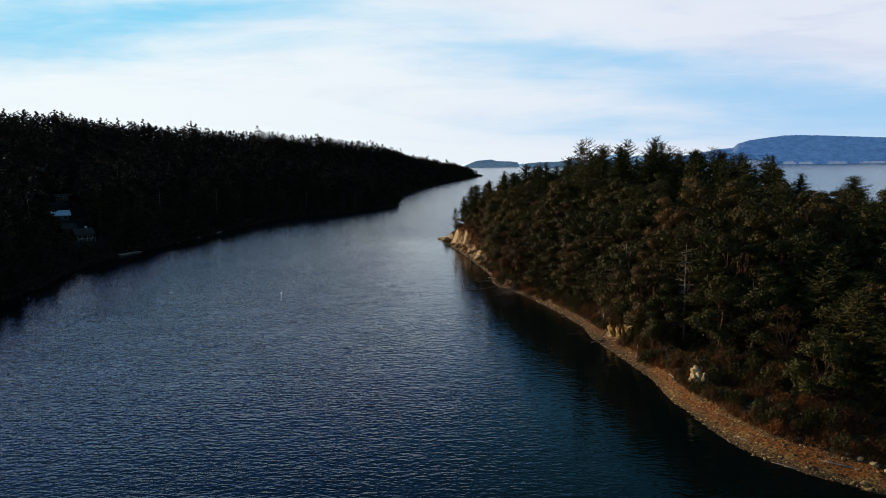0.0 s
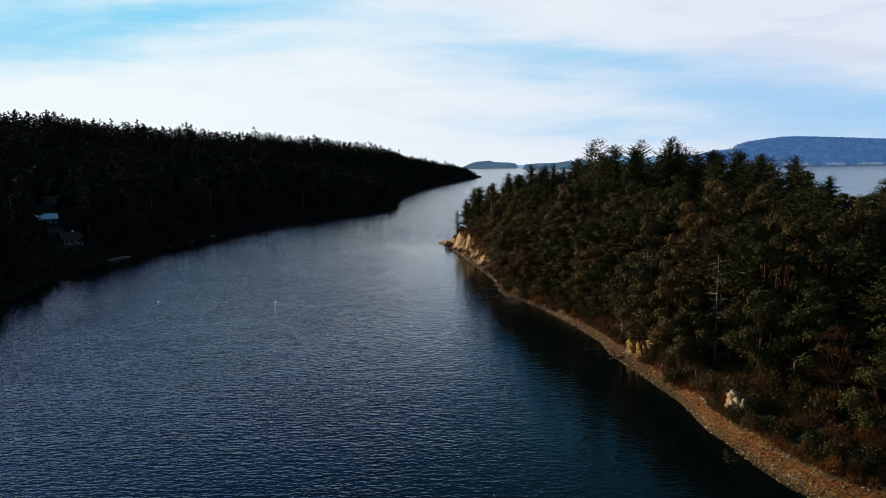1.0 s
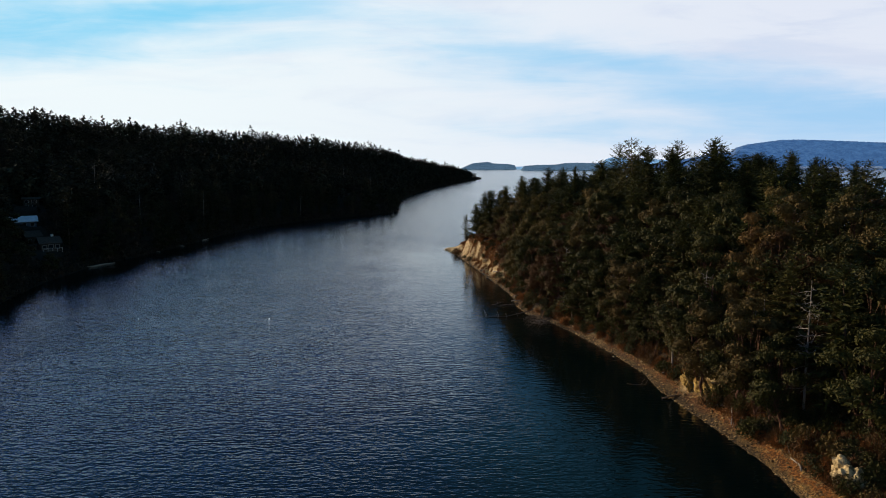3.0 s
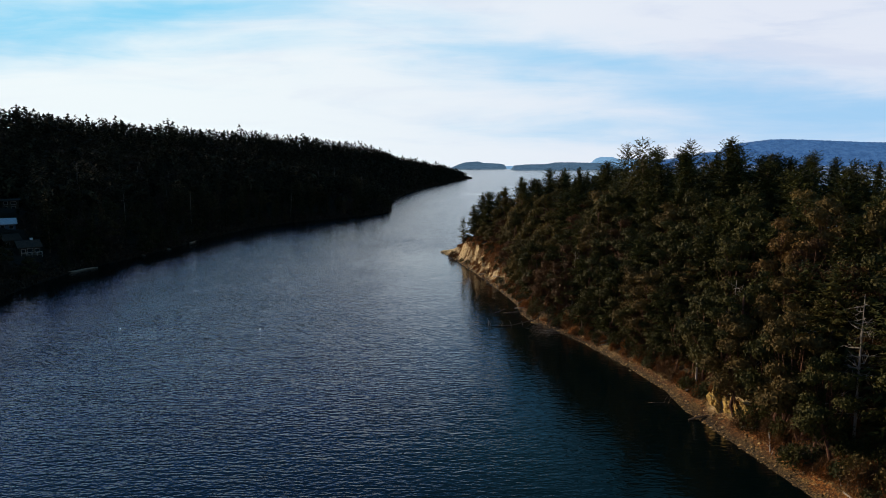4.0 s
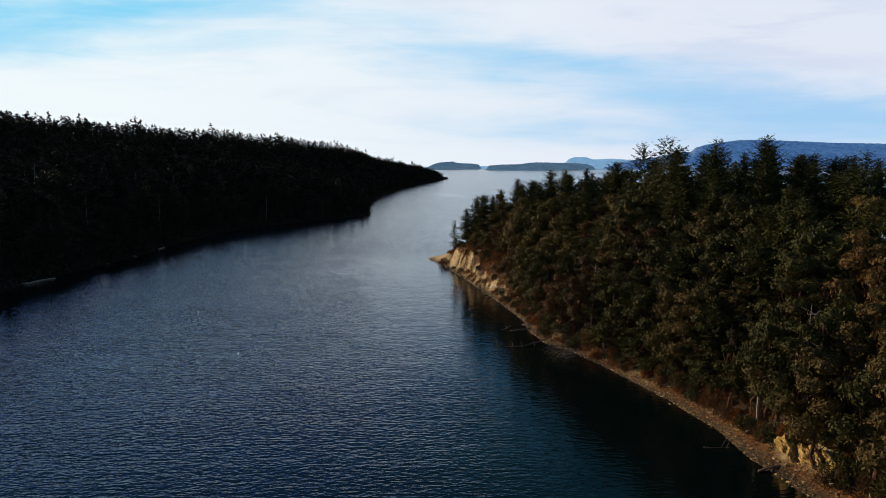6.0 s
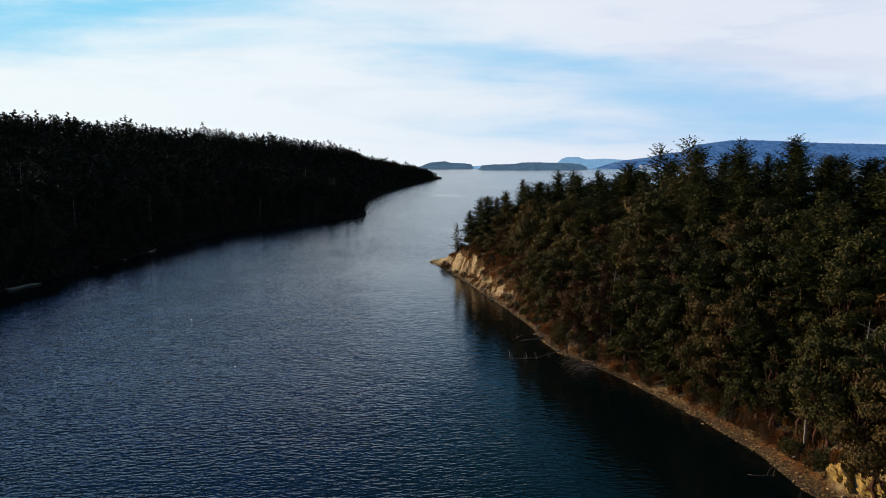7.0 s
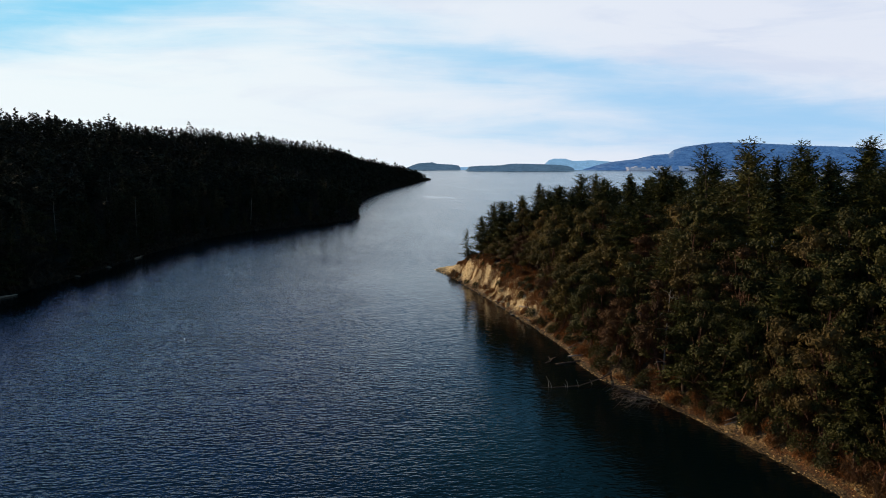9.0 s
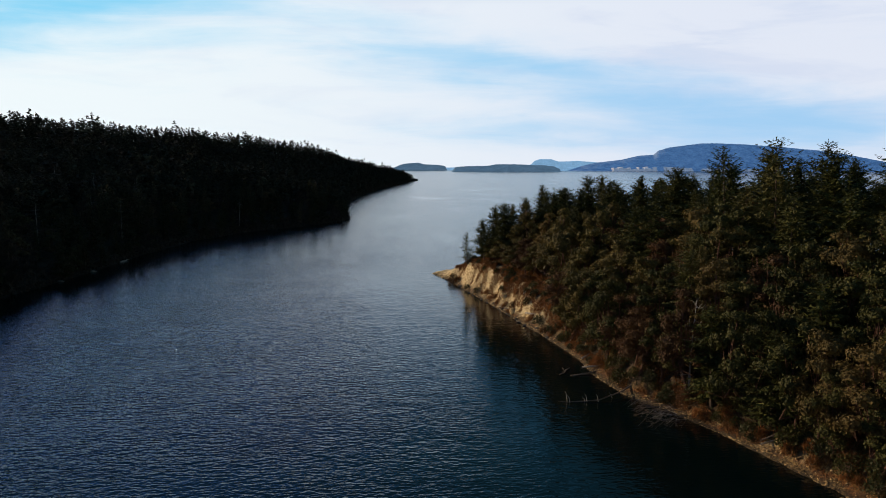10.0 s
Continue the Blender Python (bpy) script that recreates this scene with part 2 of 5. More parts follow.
def water_material():
    """Dark sea: visible ripples in the near channel, a broader blur of unseen ripples far out."""
    m, nt, b = material("sea_water", 0.1, 0.5)
    b.inputs["IOR"].default_value = 1.33
    big = noise_of(nt, 0.010, 4.0, 0.55, (1.4, 0.7, 1))
    link(nt, blend(nt, ramp(nt, big, 0.35, 0.65), (0.0006, 0.0040, 0.0042), (0.0009, 0.0052, 0.0056)), b.inputs["Base Color"])
    tc = nt.nodes.new("ShaderNodeTexCoord")
    xyz = nt.nodes.new("ShaderNodeSeparateXYZ")
    link(nt, tc.outputs["Object"], xyz.inputs[0])
    out_far = ramp(nt, xyz.outputs[1], 120.0, 560.0)
    warp = noise_of(nt, 0.05, 2.0)
    swell = noise_of(nt, 0.32, 2.0, 0.5, (0.75, 1.25, 1))
    ripple = noise_of(nt, 1.05, 1.5, 0.5, (0.62, 1.45, 1))
    chop = noise_of(nt, 2.3, 1.0, 0.5, (0.7, 1.4, 1))
    roll = noise_of(nt, 0.11, 2.0, 0.5, (0.8, 1.5, 1))
    gust = calc(nt, "ADD", calc(nt, "MULTIPLY", ramp(nt, warp, 0.3, 0.7), 0.25), 0.82)
    h = calc(nt, "ADD", calc(nt, "ADD", calc(nt, "MULTIPLY", swell, 0.55), calc(nt, "MULTIPLY", roll, 0.6)), calc(nt, "ADD", calc(nt, "MULTIPLY", ripple, 0.72), calc(nt, "MULTIPLY", chop, 0.24)))
    h = calc(nt, "MULTIPLY", calc(nt, "SUBTRACT", h, 1.05), gust)
    h = calc(nt, "MULTIPLY", h, calc(nt, "SUBTRACT", 1.0, calc(nt, "MULTIPLY", out_far, 0.62)))
    # wind freshens up the channel and dies in the lee of the wooded island
    fresh = calc(nt, "MULTIPLY", ramp(nt, xyz.outputs[1], 70.0, 230.0), calc(nt, "ADD", 0.35, calc(nt, "MULTIPLY", calc(nt, "SUBTRACT", 1.0, ramp(nt, xyz.outputs[0], -95.0, -15.0)), 0.65)))
    inshore = calc(nt, "ADD", xyz.outputs[0], calc(nt, "SUBTRACT", calc(nt, "MULTIPLY", xyz.outputs[1], 0.175), 53.0))
    lee = calc(nt, "MULTIPLY", ramp(nt, inshore, -56.0, -8.0), calc(nt, "SUBTRACT", 1.0, ramp(nt, xyz.outputs[1], 300.0, 360.0)))
    bend = calc(nt, "POWER", calc(nt, "SUBTRACT", xyz.outputs[1], 260.0), 2)
    offshore = calc(nt, "SUBTRACT", calc(nt, "ADD", xyz.outputs[0], 131.0), calc(nt, "MULTIPLY", bend, 0.0009))
    cove = calc(nt, "MULTIPLY", calc(nt, "SUBTRACT", 1.0, ramp(nt, offshore, 6.0, 42.0)), calc(nt, "SUBTRACT", 1.0, ramp(nt, xyz.outputs[1], 540.0, 620.0)))
    lee = calc(nt, "MAXIMUM", lee, cove)
    h = calc(nt, "MULTIPLY", h, calc(nt, "ADD", 1.0, calc(nt, "MULTIPLY", fresh, 0.40)))
    h = calc(nt, "MULTIPLY", h, calc(nt, "SUBTRACT", 1.0, calc(nt, "MULTIPLY", lee, 0.62)))
    # smooth slicks that the current draws out along the far channel
    drawn = noise_of(nt, 0.016, 3.0, 0.55, (1.3, 0.40, 1))
    slick = calc(nt, "MULTIPLY", ramp(nt, drawn, 0.50, 0.70), ramp(nt, xyz.outputs[1], 280.0, 420.0))
    h = calc(nt, "MULTIPLY", h, calc(nt, "SUBTRACT", 1.0, calc(nt, "MULTIPLY", slick, 0.30)))
    relief(nt, b, h, 1.0, 0.18)
    rough = calc(nt, "ADD", calc(nt, "MULTIPLY", out_far, 0.11), 0.06)
    link(nt, calc(nt, "MULTIPLY", rough, calc(nt, "SUBTRACT", 1.0, calc(nt, "MULTIPLY", slick, 0.20))), b.inputs["Roughness"])
    return m


WATER = water_material()


def plain(name, a, c, rough=0.7, scale=3.0, metal=0.0):
    m, nt, b = material(name, rough, 0.35)
    b.inputs["Metallic"].default_value = metal
    n = noise_of(nt, scale, 6.0, 0.6)
    link(nt, blend(nt, ramp(nt, n, 0.3, 0.7), a, c), b.inputs["Base Color"])
    relief(nt, b, n, 0.25, 0.02)
    return m


ROOF_METAL = plain("metal_roof", (0.66, 0.69, 0.80), (0.80, 0.83, 0.92), 0.4, 1.0, 0.0)
ROOF_DARK = plain("shingle_roof", (0.035, 0.028, 0.024), (0.07, 0.055, 0.045), 0.9, 2.0)
SIDING = plain("wood_siding", (0.04, 0.028, 0.02), (0.08, 0.058, 0.042), 0.8, 2.0)
SIDING_BLUE = plain("painted_siding", (0.07, 0.10, 0.16), (0.11, 0.15, 0.22), 0.7, 2.0)
TRIM = plain("pale_trim", (0.42, 0.40, 0.37), (0.55, 0.53, 0.50), 0.6, 4.0)
WHITE = plain("white_paint", (0.72, 0.72, 0.70), (0.85, 0.85, 0.83), 0.5, 4.0)
BUOY = plain("weathered_float", (0.36, 0.36, 0.34), (0.50, 0.50, 0.47), 0.8, 4.0)
GLASS = plain("window_glass", (0.015, 0.018, 0.022), (0.03, 0.035, 0.04), 0.08, 1.0)


def distance_material(name, a, c, haze_glow, amount):
    """Far shores: dim woods, with the haze of miles of bright air painted in as emission."""
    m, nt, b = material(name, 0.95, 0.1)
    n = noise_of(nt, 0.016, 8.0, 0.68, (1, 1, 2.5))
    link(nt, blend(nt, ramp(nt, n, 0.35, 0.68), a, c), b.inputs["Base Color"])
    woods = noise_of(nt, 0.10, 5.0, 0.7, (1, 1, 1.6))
    link(nt, blend(nt, ramp(nt, calc(nt, "ADD", calc(nt, "MULTIPLY", n, 0.35), calc(nt, "MULTIPLY", woods, 0.65)), 0.36, 0.66), tuple(0.80 * v for v in haze_glow), tuple(1.18 * v for v in haze_glow)), b.inputs["Emission Color"])
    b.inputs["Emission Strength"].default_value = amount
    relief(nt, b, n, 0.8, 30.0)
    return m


# the last colour of each is haze, given off as an even blue glow
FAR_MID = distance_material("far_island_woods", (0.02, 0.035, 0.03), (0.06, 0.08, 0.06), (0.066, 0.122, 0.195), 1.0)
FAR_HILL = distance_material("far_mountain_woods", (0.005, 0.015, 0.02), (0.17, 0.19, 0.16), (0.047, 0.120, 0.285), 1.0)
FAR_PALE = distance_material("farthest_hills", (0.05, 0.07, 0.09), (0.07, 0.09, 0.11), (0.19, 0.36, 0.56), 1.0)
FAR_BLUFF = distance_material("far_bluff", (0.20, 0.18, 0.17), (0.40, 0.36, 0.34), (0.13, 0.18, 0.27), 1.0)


# ---------------------------------------------------------------- mesh helpers
rng = np.random.default_rng(7)


def smooth(a, b, x):
    t = np.clip((np.asarray(x, float) - a) / (b - a), 0, 1)
    return t * t * (3 - 2 * t)


def soup_mesh(name, verts, mat):
    """A mesh of loose faces from an array (n, k, 3)."""
    k = np.asarray(verts).shape[1]
    v = np.asarray(verts, np.float32).reshape(-1, 3)
    n = len(v)
    me = bpy.data.meshes.new(name)
    me.vertices.add(n)
    me.vertices.foreach_set("co", v.ravel())
    me.loops.add(n)
    me.loops.foreach_set("vertex_index", np.arange(n, dtype=np.int32))
    me.polygons.add(n // k)
    me.polygons.foreach_set("loop_start", np.arange(0, n, k, dtype=np.int32))
    me.update(calc_edges=True)
    me.materials.append(mat)
    return me


def solid(name, verts, faces, mat, flat=True):
    me = bpy.data.meshes.new(name)
    me.from_pydata([tuple(map(float, v)) for v in verts], [], [tuple(map(int, f)) for f in faces])
    me.update()
    me.materials.append(mat)
    if not flat:
        me.polygons.foreach_set("use_smooth", [True] * len(me.polygons))
    return me


def part(name, me, parent, label="", m=None):
    ob = new(name, me)
    if parent:
        ob.parent = parent
    if m is not None:
        ob.matrix_basis = m
    if label:
        tagged(ob, label)
    return ob


def thing(name, label, category, group="", m=None, kind=""):
    ob = new(name)
    ob.empty_display_size = 0.3
    if m is not None:
        ob.matrix_basis = m
    return tagged(ob, label, category, group, kind)


class Shape:
    """Collects tubes, boxes and lumps into one mesh."""

    def __init__(self):
        self.v, self.f = [], []

    def add(self, verts, faces):
        k = len(self.v)
        self.v += [tuple(p) for p in verts]
        self.f += [tuple(i + k for i in f) for f in faces]
        return self

    def tube(self, pts, radii, sides=6):
        pts = [Vector(p) for p in pts]
        ring, faces = [], []
        for i, p in enumerate(pts):
            d = (pts[min(i + 1, len(pts) - 1)] - pts[max(i - 1, 0)]).normalized()
            a = d.cross(Vector((0.31, 0.95, 0.05))).normalized()
            c = d.cross(a)
            for s in range(sides):
                w = 2 * math.pi * s / sides
                ring.append(p + (a * math.cos(w) + c * math.sin(w)) * radii[i])
        for i in range(len(pts) - 1):
            for s in range(sides):
                s2 = (s + 1) % sides
                faces.append((i * sides + s, i * sides + s2, (i + 1) * sides + s2, (i + 1) * sides + s))
        faces.append(tuple(reversed(range(sides))))
        faces.append(tuple((len(pts) - 1) * sides + s for s in range(sides)))
        return self.add(ring, faces)

    def box(self, x0, y0, z0, x1, y1, z1):
        v = [(x, y, z) for z in (z0, z1) for y in (y0, y1) for x in (x0, x1)]
        return self.add(v, [(0, 2, 3, 1), (4, 5, 7, 6), (0, 1, 5, 4), (2, 6, 7, 3), (0, 4, 6, 2), (1, 3, 7, 5)])

    def mesh(self, name, mat, flat=True):
        return solid(name, self.v, self.f, mat, flat)


def lump(rx, ry, rz, seed, detail=2, rough=0.28, flatten=0.0):
    """A weathered stone: a noisy, facetted ball."""
    bm = bmesh.new()
    bmesh.ops.create_icosphere(bm, subdivisions=detail, radius=1.0)
    off = Vector((seed * 3.7, seed * 1.3, seed * 2.1))
    out = Shape()
    for v in bm.verts:
        p = v.co.copy()
        k = 1 + rough * noise.noise(p * 1.3 + off) + rough * 0.6 * noise.noise(p * 3.1 + off) + rough * 0.35 * noise.noise(p * 6.5 + off)
        p *= k
        if p.z < -0.55:
            p.z = -0.55
        v.co = Vector((p.x * rx, p.y * ry, p.z * rz))
    out.add([v.co.copy() for v in bm.verts], [[v.index for v in f.verts] for f in bm.faces])
    bm.free()
    return out


def leaf_blades(centres, along, length, width, rnd, roll=1.0, face=None):
    """Pointed leaf sprays at centres, pointing along, rolled at random or turned to a face."""
    n = len(centres)
    along = along / (np.linalg.norm(along, axis=1, keepdims=True) + 1e-9)
    ref = rnd.normal(size=(n, 3)) * roll + np.array([0, 0, 1.0]) * (1 - roll) * 3
    if face is not None:
        ref = face
        along = along - face * (along * face).sum(1, keepdims=True) / ((face * face).sum(1, keepdims=True) + 1e-9)
        along /= np.linalg.norm(along, axis=1, keepdims=True) + 1e-9
    sidev = np.cross(along, ref)
    sidev /= np.linalg.norm(sidev, axis=1, keepdims=True) + 1e-9
    ln, wd = np.asarray(length).reshape(-1, 1), np.asarray(width).reshape(-1, 1)
    a = centres - along * ln * 0.5
    c = centres + along * ln * 0.5
    return np.stack([a + sidev * wd * 0.55, c, a - sidev * wd * 0.55], axis=1)


def fir_sprays(rnd, height, base, reach, boughs, steps, ragged=0.3, core=1.0, point=0.5, coarse=1.0):
    """Needle sprays of a conifer: uneven feathered boughs, level or drooping below and rising above, with narrow side twigs on both sides."""
    cs, al, fc, ls, wd = [], [], [], [], []
    turn = rnd.random() * 6.283
    up = np.array([0, 0, 1.0])
    for b in range(boughs):
        f = ((b + rnd.random()) / boughs) ** 0.9
        z = base + (height - base) * 0.96 * f
        ln = reach * ((1 - f) ** point * (0.62 + 0.38 * min(1.0, 3 * f + 0.2)) + 0.05) * min(1.4, max(0.35, 1 + rnd.normal() * ragged))
        w = turn + 2.4 * b + rnd.normal() * 0.45
        slope = -0.22 + 0.80 * f ** 1.5 + rnd.normal() * 0.12
        out, tangent = np.array([math.cos(w), math.sin(w), 0.0]), np.array([-math.sin(w), math.cos(w), 0.0])
        m = max(2, int(round(steps * ln / reach)))
        roll = rnd.normal() * 0.25
        for j in range(m):
            t = 0.16 + 0.84 * (j + 0.5) / m
            spine = out * ln * t + up * (z + slope * ln * t + 0.22 * ln * t * (t - 1))
            for sgn in (-1, 1):
                d = out * (0.55 + 0.45 * t) + tangent * sgn * (0.95 - 0.45 * t) + up * (slope * 0.6 - 0.10 + sgn * roll + rnd.normal() * 0.16)
                d /= np.linalg.norm(d)
                side = (0.26 * ln * (1.12 - t) + 0.30 * coarse) * (0.65 + 0.7 * rnd.random())
                cs.append(spine + d * side * 0.45 + up * rnd.normal() * 0.06)
                al.append(d)
                fc.append(up + rnd.normal(size=3) * 0.40)
                ls.append(side)
                wd.append((0.10 + 0.16 * side) * coarse * (0.8 + 0.5 * rnd.random()))
        cs.append(out * ln + up * (z + slope * ln))
        al.append(out + up * (slope + 0.15))
        fc.append(up + rnd.normal(size=3) * 0.3)
        ls.append(0.5 * coarse)
        wd.append(0.18 * coarse)
    for b in range(int(boughs * core)):
        f = rnd.random() * 0.93
        w = rnd.random() * 6.283
        out = np.array([math.cos(w), math.sin(w), 0.0])
        length = reach * (1 - f) ** max(0.62, point)
        cs.append(out * length * (0.10 + 0.32 * rnd.random()) + up * (base + (height - base) * f))
        al.append(out + up * 0.3 + rnd.normal(size=3) * 0.5)
        fc.append(out * 0.6 + rnd.normal(size=3) * 0.6)
        ls.append(min(length * 0.5, 0.9 * coarse) * (0.7 + 0.6 * rnd.random()))
        wd.append(ls[-1] * 0.45)
    for j in range(5):
        cs.append(np.array([0, 0, height * (0.955 + 0.010 * j)]))
        al.append(np.array([rnd.normal() * 0.5, rnd.normal() * 0.5, 1.0]))
        fc.append(rnd.normal(size=3))
        ls.append(0.5 * coarse)
        wd.append(0.16 * coarse)
    return leaf_blades(np.array(cs), np.array(al), np.array(ls), np.array(wd), rnd, 1.0, np.array(fc))


def leafy_crown(rnd, height, spread, lumps, blades):
    """A broad far-off crown: mounds of coarse leaf sprays."""
    cs, d = [], rnd.normal(size=(lumps * blades, 3))
    d /= np.linalg.norm(d, axis=1, keepdims=True)
    for k in range(lumps):
        w, r = 6.283 * (k / lumps) + rnd.random(), spread * 0.5 * rnd.random()
        cs += [(math.cos(w) * r, math.sin(w) * r, height * (0.38 + 0.42 * k / lumps))] * blades
    p = np.array(cs) + d * np.array([spread * 0.6, spread * 0.6, height * 0.22]) * (0.75 + 0.4 * rnd.random((len(cs), 1)))
    ln = 0.085 + 0.07 * rnd.random(len(cs))
    return leaf_blades(p, rnd.normal(size=(len(cs), 3)), ln, ln * 0.8, rnd, 1.0, d + rnd.normal(size=d.shape) * 0.4)


def fir_tree(seed, height, reach, base, label, needles=None, boughs=110, steps=13, ragged=0.3, name="fir_tree", limbs=True, core=1.0, point=0.5, coarse=1.0):
    rnd = np.random.default_rng(seed)
    t = thing(name, label, "tree")
    sh = Shape()
    lean = rnd.normal(size=2) * 0.018 * height
    sh.tube([(lean[0] * k * k, lean[1] * k * k, height * k - 0.6) for k in (0, 0.1, 0.35, 0.65, 0.97)],
            [0.30 * height / 18, 0.25 * height / 18, 0.19 * height / 18, 0.11 * height / 18, 0.02], 6)
    if limbs:
        for _ in range(14):
            w, f = rnd.random() * 6.28, 0.12 + 0.6 * rnd.random()
            ln = reach * (0.35 + 0.45 * rnd.random()) * (1.1 - f)
            z = height * f
            sh.tube([(0, 0, z), (math.cos(w) * ln * 0.6, math.sin(w) * ln * 0.6, z + 0.05), (math.cos(w) * ln, math.sin(w) * ln, z + 0.1 * ln)], [0.05, 0.035, 0.012], 3)
    part("trunk", sh.mesh("fir_trunk", BARK), t)
    q = fir_sprays(rnd, height, height * base, reach, boughs, steps, ragged, core, point, coarse)
    k = np.clip(q[..., 2] / height, 0, 1)
    q[..., 0] += lean[0] * k * k
    q[..., 1] += lean[1] * k * k
    part("crown", soup_mesh("fir_crown", q, needles or FIR), t)
    return t


def broad_tree(seed, height, spread, label, leaves, bark, count=2300, size=0.42, name="madrone_tree", clumps=11, twigs=False):
    """An evergreen broadleaf: forked, leaning stems that carry clumps of leaves with gaps between."""
    rnd = np.random.default_rng(seed)
    t = thing(name, label, "tree")
    sh = Shape()
    fork = np.array([rnd.normal() * 0.5, rnd.normal() * 0.5, height * 0.22])
    mid = fork * 0.5 + np.array([rnd.normal() * 0.25, rnd.normal() * 0.25, 0])
    sh.tube([(0, 0, -0.6), mid, fork], [0.30, 0.24, 0.20], 7)
    cen, rad = [], []
    for i in range(clumps):
        w = 6.283 * i * 0.382 + rnd.normal() * 0.4
        f = (i + 0.5) / clumps
        r = spread * (0.25 + 0.75 * math.sin(math.pi * (0.25 + 0.7 * f))) * (0.45 + 0.5 * rnd.random())
        z = height * (0.24 + 0.67 * f + rnd.normal() * 0.03)
        c = np.array([fork[0] + math.cos(w) * r, fork[1] + math.sin(w) * r, z])
        cr = spread * (0.36 + 0.22 * rnd.random()) * (1.08 - 0.35 * f)
        cen.append(c)
        rad.append(cr)
        knee = fork * 0.45 + c * 0.55 + np.array([rnd.normal() * 0.5, rnd.normal() * 0.5, -0.12 * height * (1 - f)])
        sh.tube([fork, knee, c], [0.13, 0.085, 0.03], 4)
        for _ in range(2):
            e = c + rnd.normal(size=3) * cr * 0.55
            sh.tube([knee, (knee + e) / 2 + rnd.normal(size=3) * 0.2, e], [0.05, 0.035, 0.012], 3)
    part("trunk", sh.mesh("stem", bark), t)
    cen, rad = np.array(cen), np.array(rad)
    pick = rnd.choice(clumps, count, p=rad ** 2 / (rad ** 2).sum())
    d = rnd.normal(size=(count, 3))
    d /= np.linalg.norm(d, axis=1, keepdims=True)
    d[:, 2] = np.where(d[:, 2] < -0.35, -d[:, 2] * 0.6, d[:, 2])
    bumps = 1 + 0.16 * np.sin(d[:, 0] * 7 + pick) + 0.14 * np.sin(d[:, 1] * 8 + pick * 2.1)
    rr = rad[pick] * bumps * (0.62 + 0.42 * rnd.random(count) ** 0.6)
    p = cen[pick] + d * rr[:, None] * np.array([1, 1, 0.78])
    if twigs:
        al = d + np.array([0, 0, 0.5]) + rnd.normal(size=(count, 3)) * 0.5
        q = leaf_blades(p, al, size * 2.6 * (0.6 + rnd.random(count)), 0.05 + 0.06 * rnd.random(count), rnd)
    else:
        ln = size * (0.6 + 0.8 * rnd.random(count))
        q = leaf_blades(p, rnd.normal(size=(count, 3)), ln, ln * 0.5, rnd, 1.0, d + rnd.normal(size=(count, 3)) * 0.5)
        m = clumps * 26
        ci = np.repeat(np.arange(clumps), 26)
        dc = rnd.normal(size=(m, 3))
        dc /= np.linalg.norm(dc, axis=1, keepdims=True)
        lc = np.minimum(rad[ci] * 0.55, 0.9)
        q = np.concatenate([q, leaf_blades(cen[ci] + dc * rad[ci][:, None] * 0.5, rnd.normal(size=(m, 3)), lc, lc * 0.8, rnd, 1.0, dc)])
    part("crown", soup_mesh("leaf_crown", q, leaves), t)
    return t


def dead_tree(seed, height, label, limbs=22, wood=None):
    rnd = np.random.default_rng(seed)
    t = thing("dead_tree", label, "dead tree")
    sh = Shape()
    bend = rnd.normal(size=2) * 0.02 * height
    at = lambda k: np.array([bend[0] * k * k, bend[1] * k * k, height * k])
    sh.tube([at(k) - np.array([0, 0, 0.5 if k == 0 else 0]) for k in (0, 0.25, 0.5, 0.75, 1)], [0.20, 0.16, 0.12, 0.08, 0.03], 7)
    part("trunk", sh.mesh("dead_trunk", wood or DEADWOOD), t)
    for i in range(limbs):
        k = 0.18 + 0.75 * rnd.random()
        w = rnd.random() * 6.283
        ln = (0.8 + 3.0 * rnd.random()) * (1.15 - 0.75 * k)
        o = at(k)
        d = np.array([math.cos(w), math.sin(w), 0])
        lb = Shape()
        p1, p2 = o + d * ln * 0.5 + np.array([0, 0, rnd.normal() * 0.2 - 0.05]), o + d * ln + np.array([0, 0, rnd.normal() * 0.4])
        lb.tube([o, p1, p2], [0.055, 0.04, 0.012], 5)
        for _ in range(2):
            lb.tube([p1, p1 + (p2 - p1) * 0.6 + rnd.normal(size=3) * 0.35, p1 + (p2 - p1) * 0.9 + rnd.normal(size=3) * 0.6], [0.032, 0.022, 0.010], 4)
        part("limb", lb.mesh("dead_limb", wood or DEADWOOD), t)
    return t


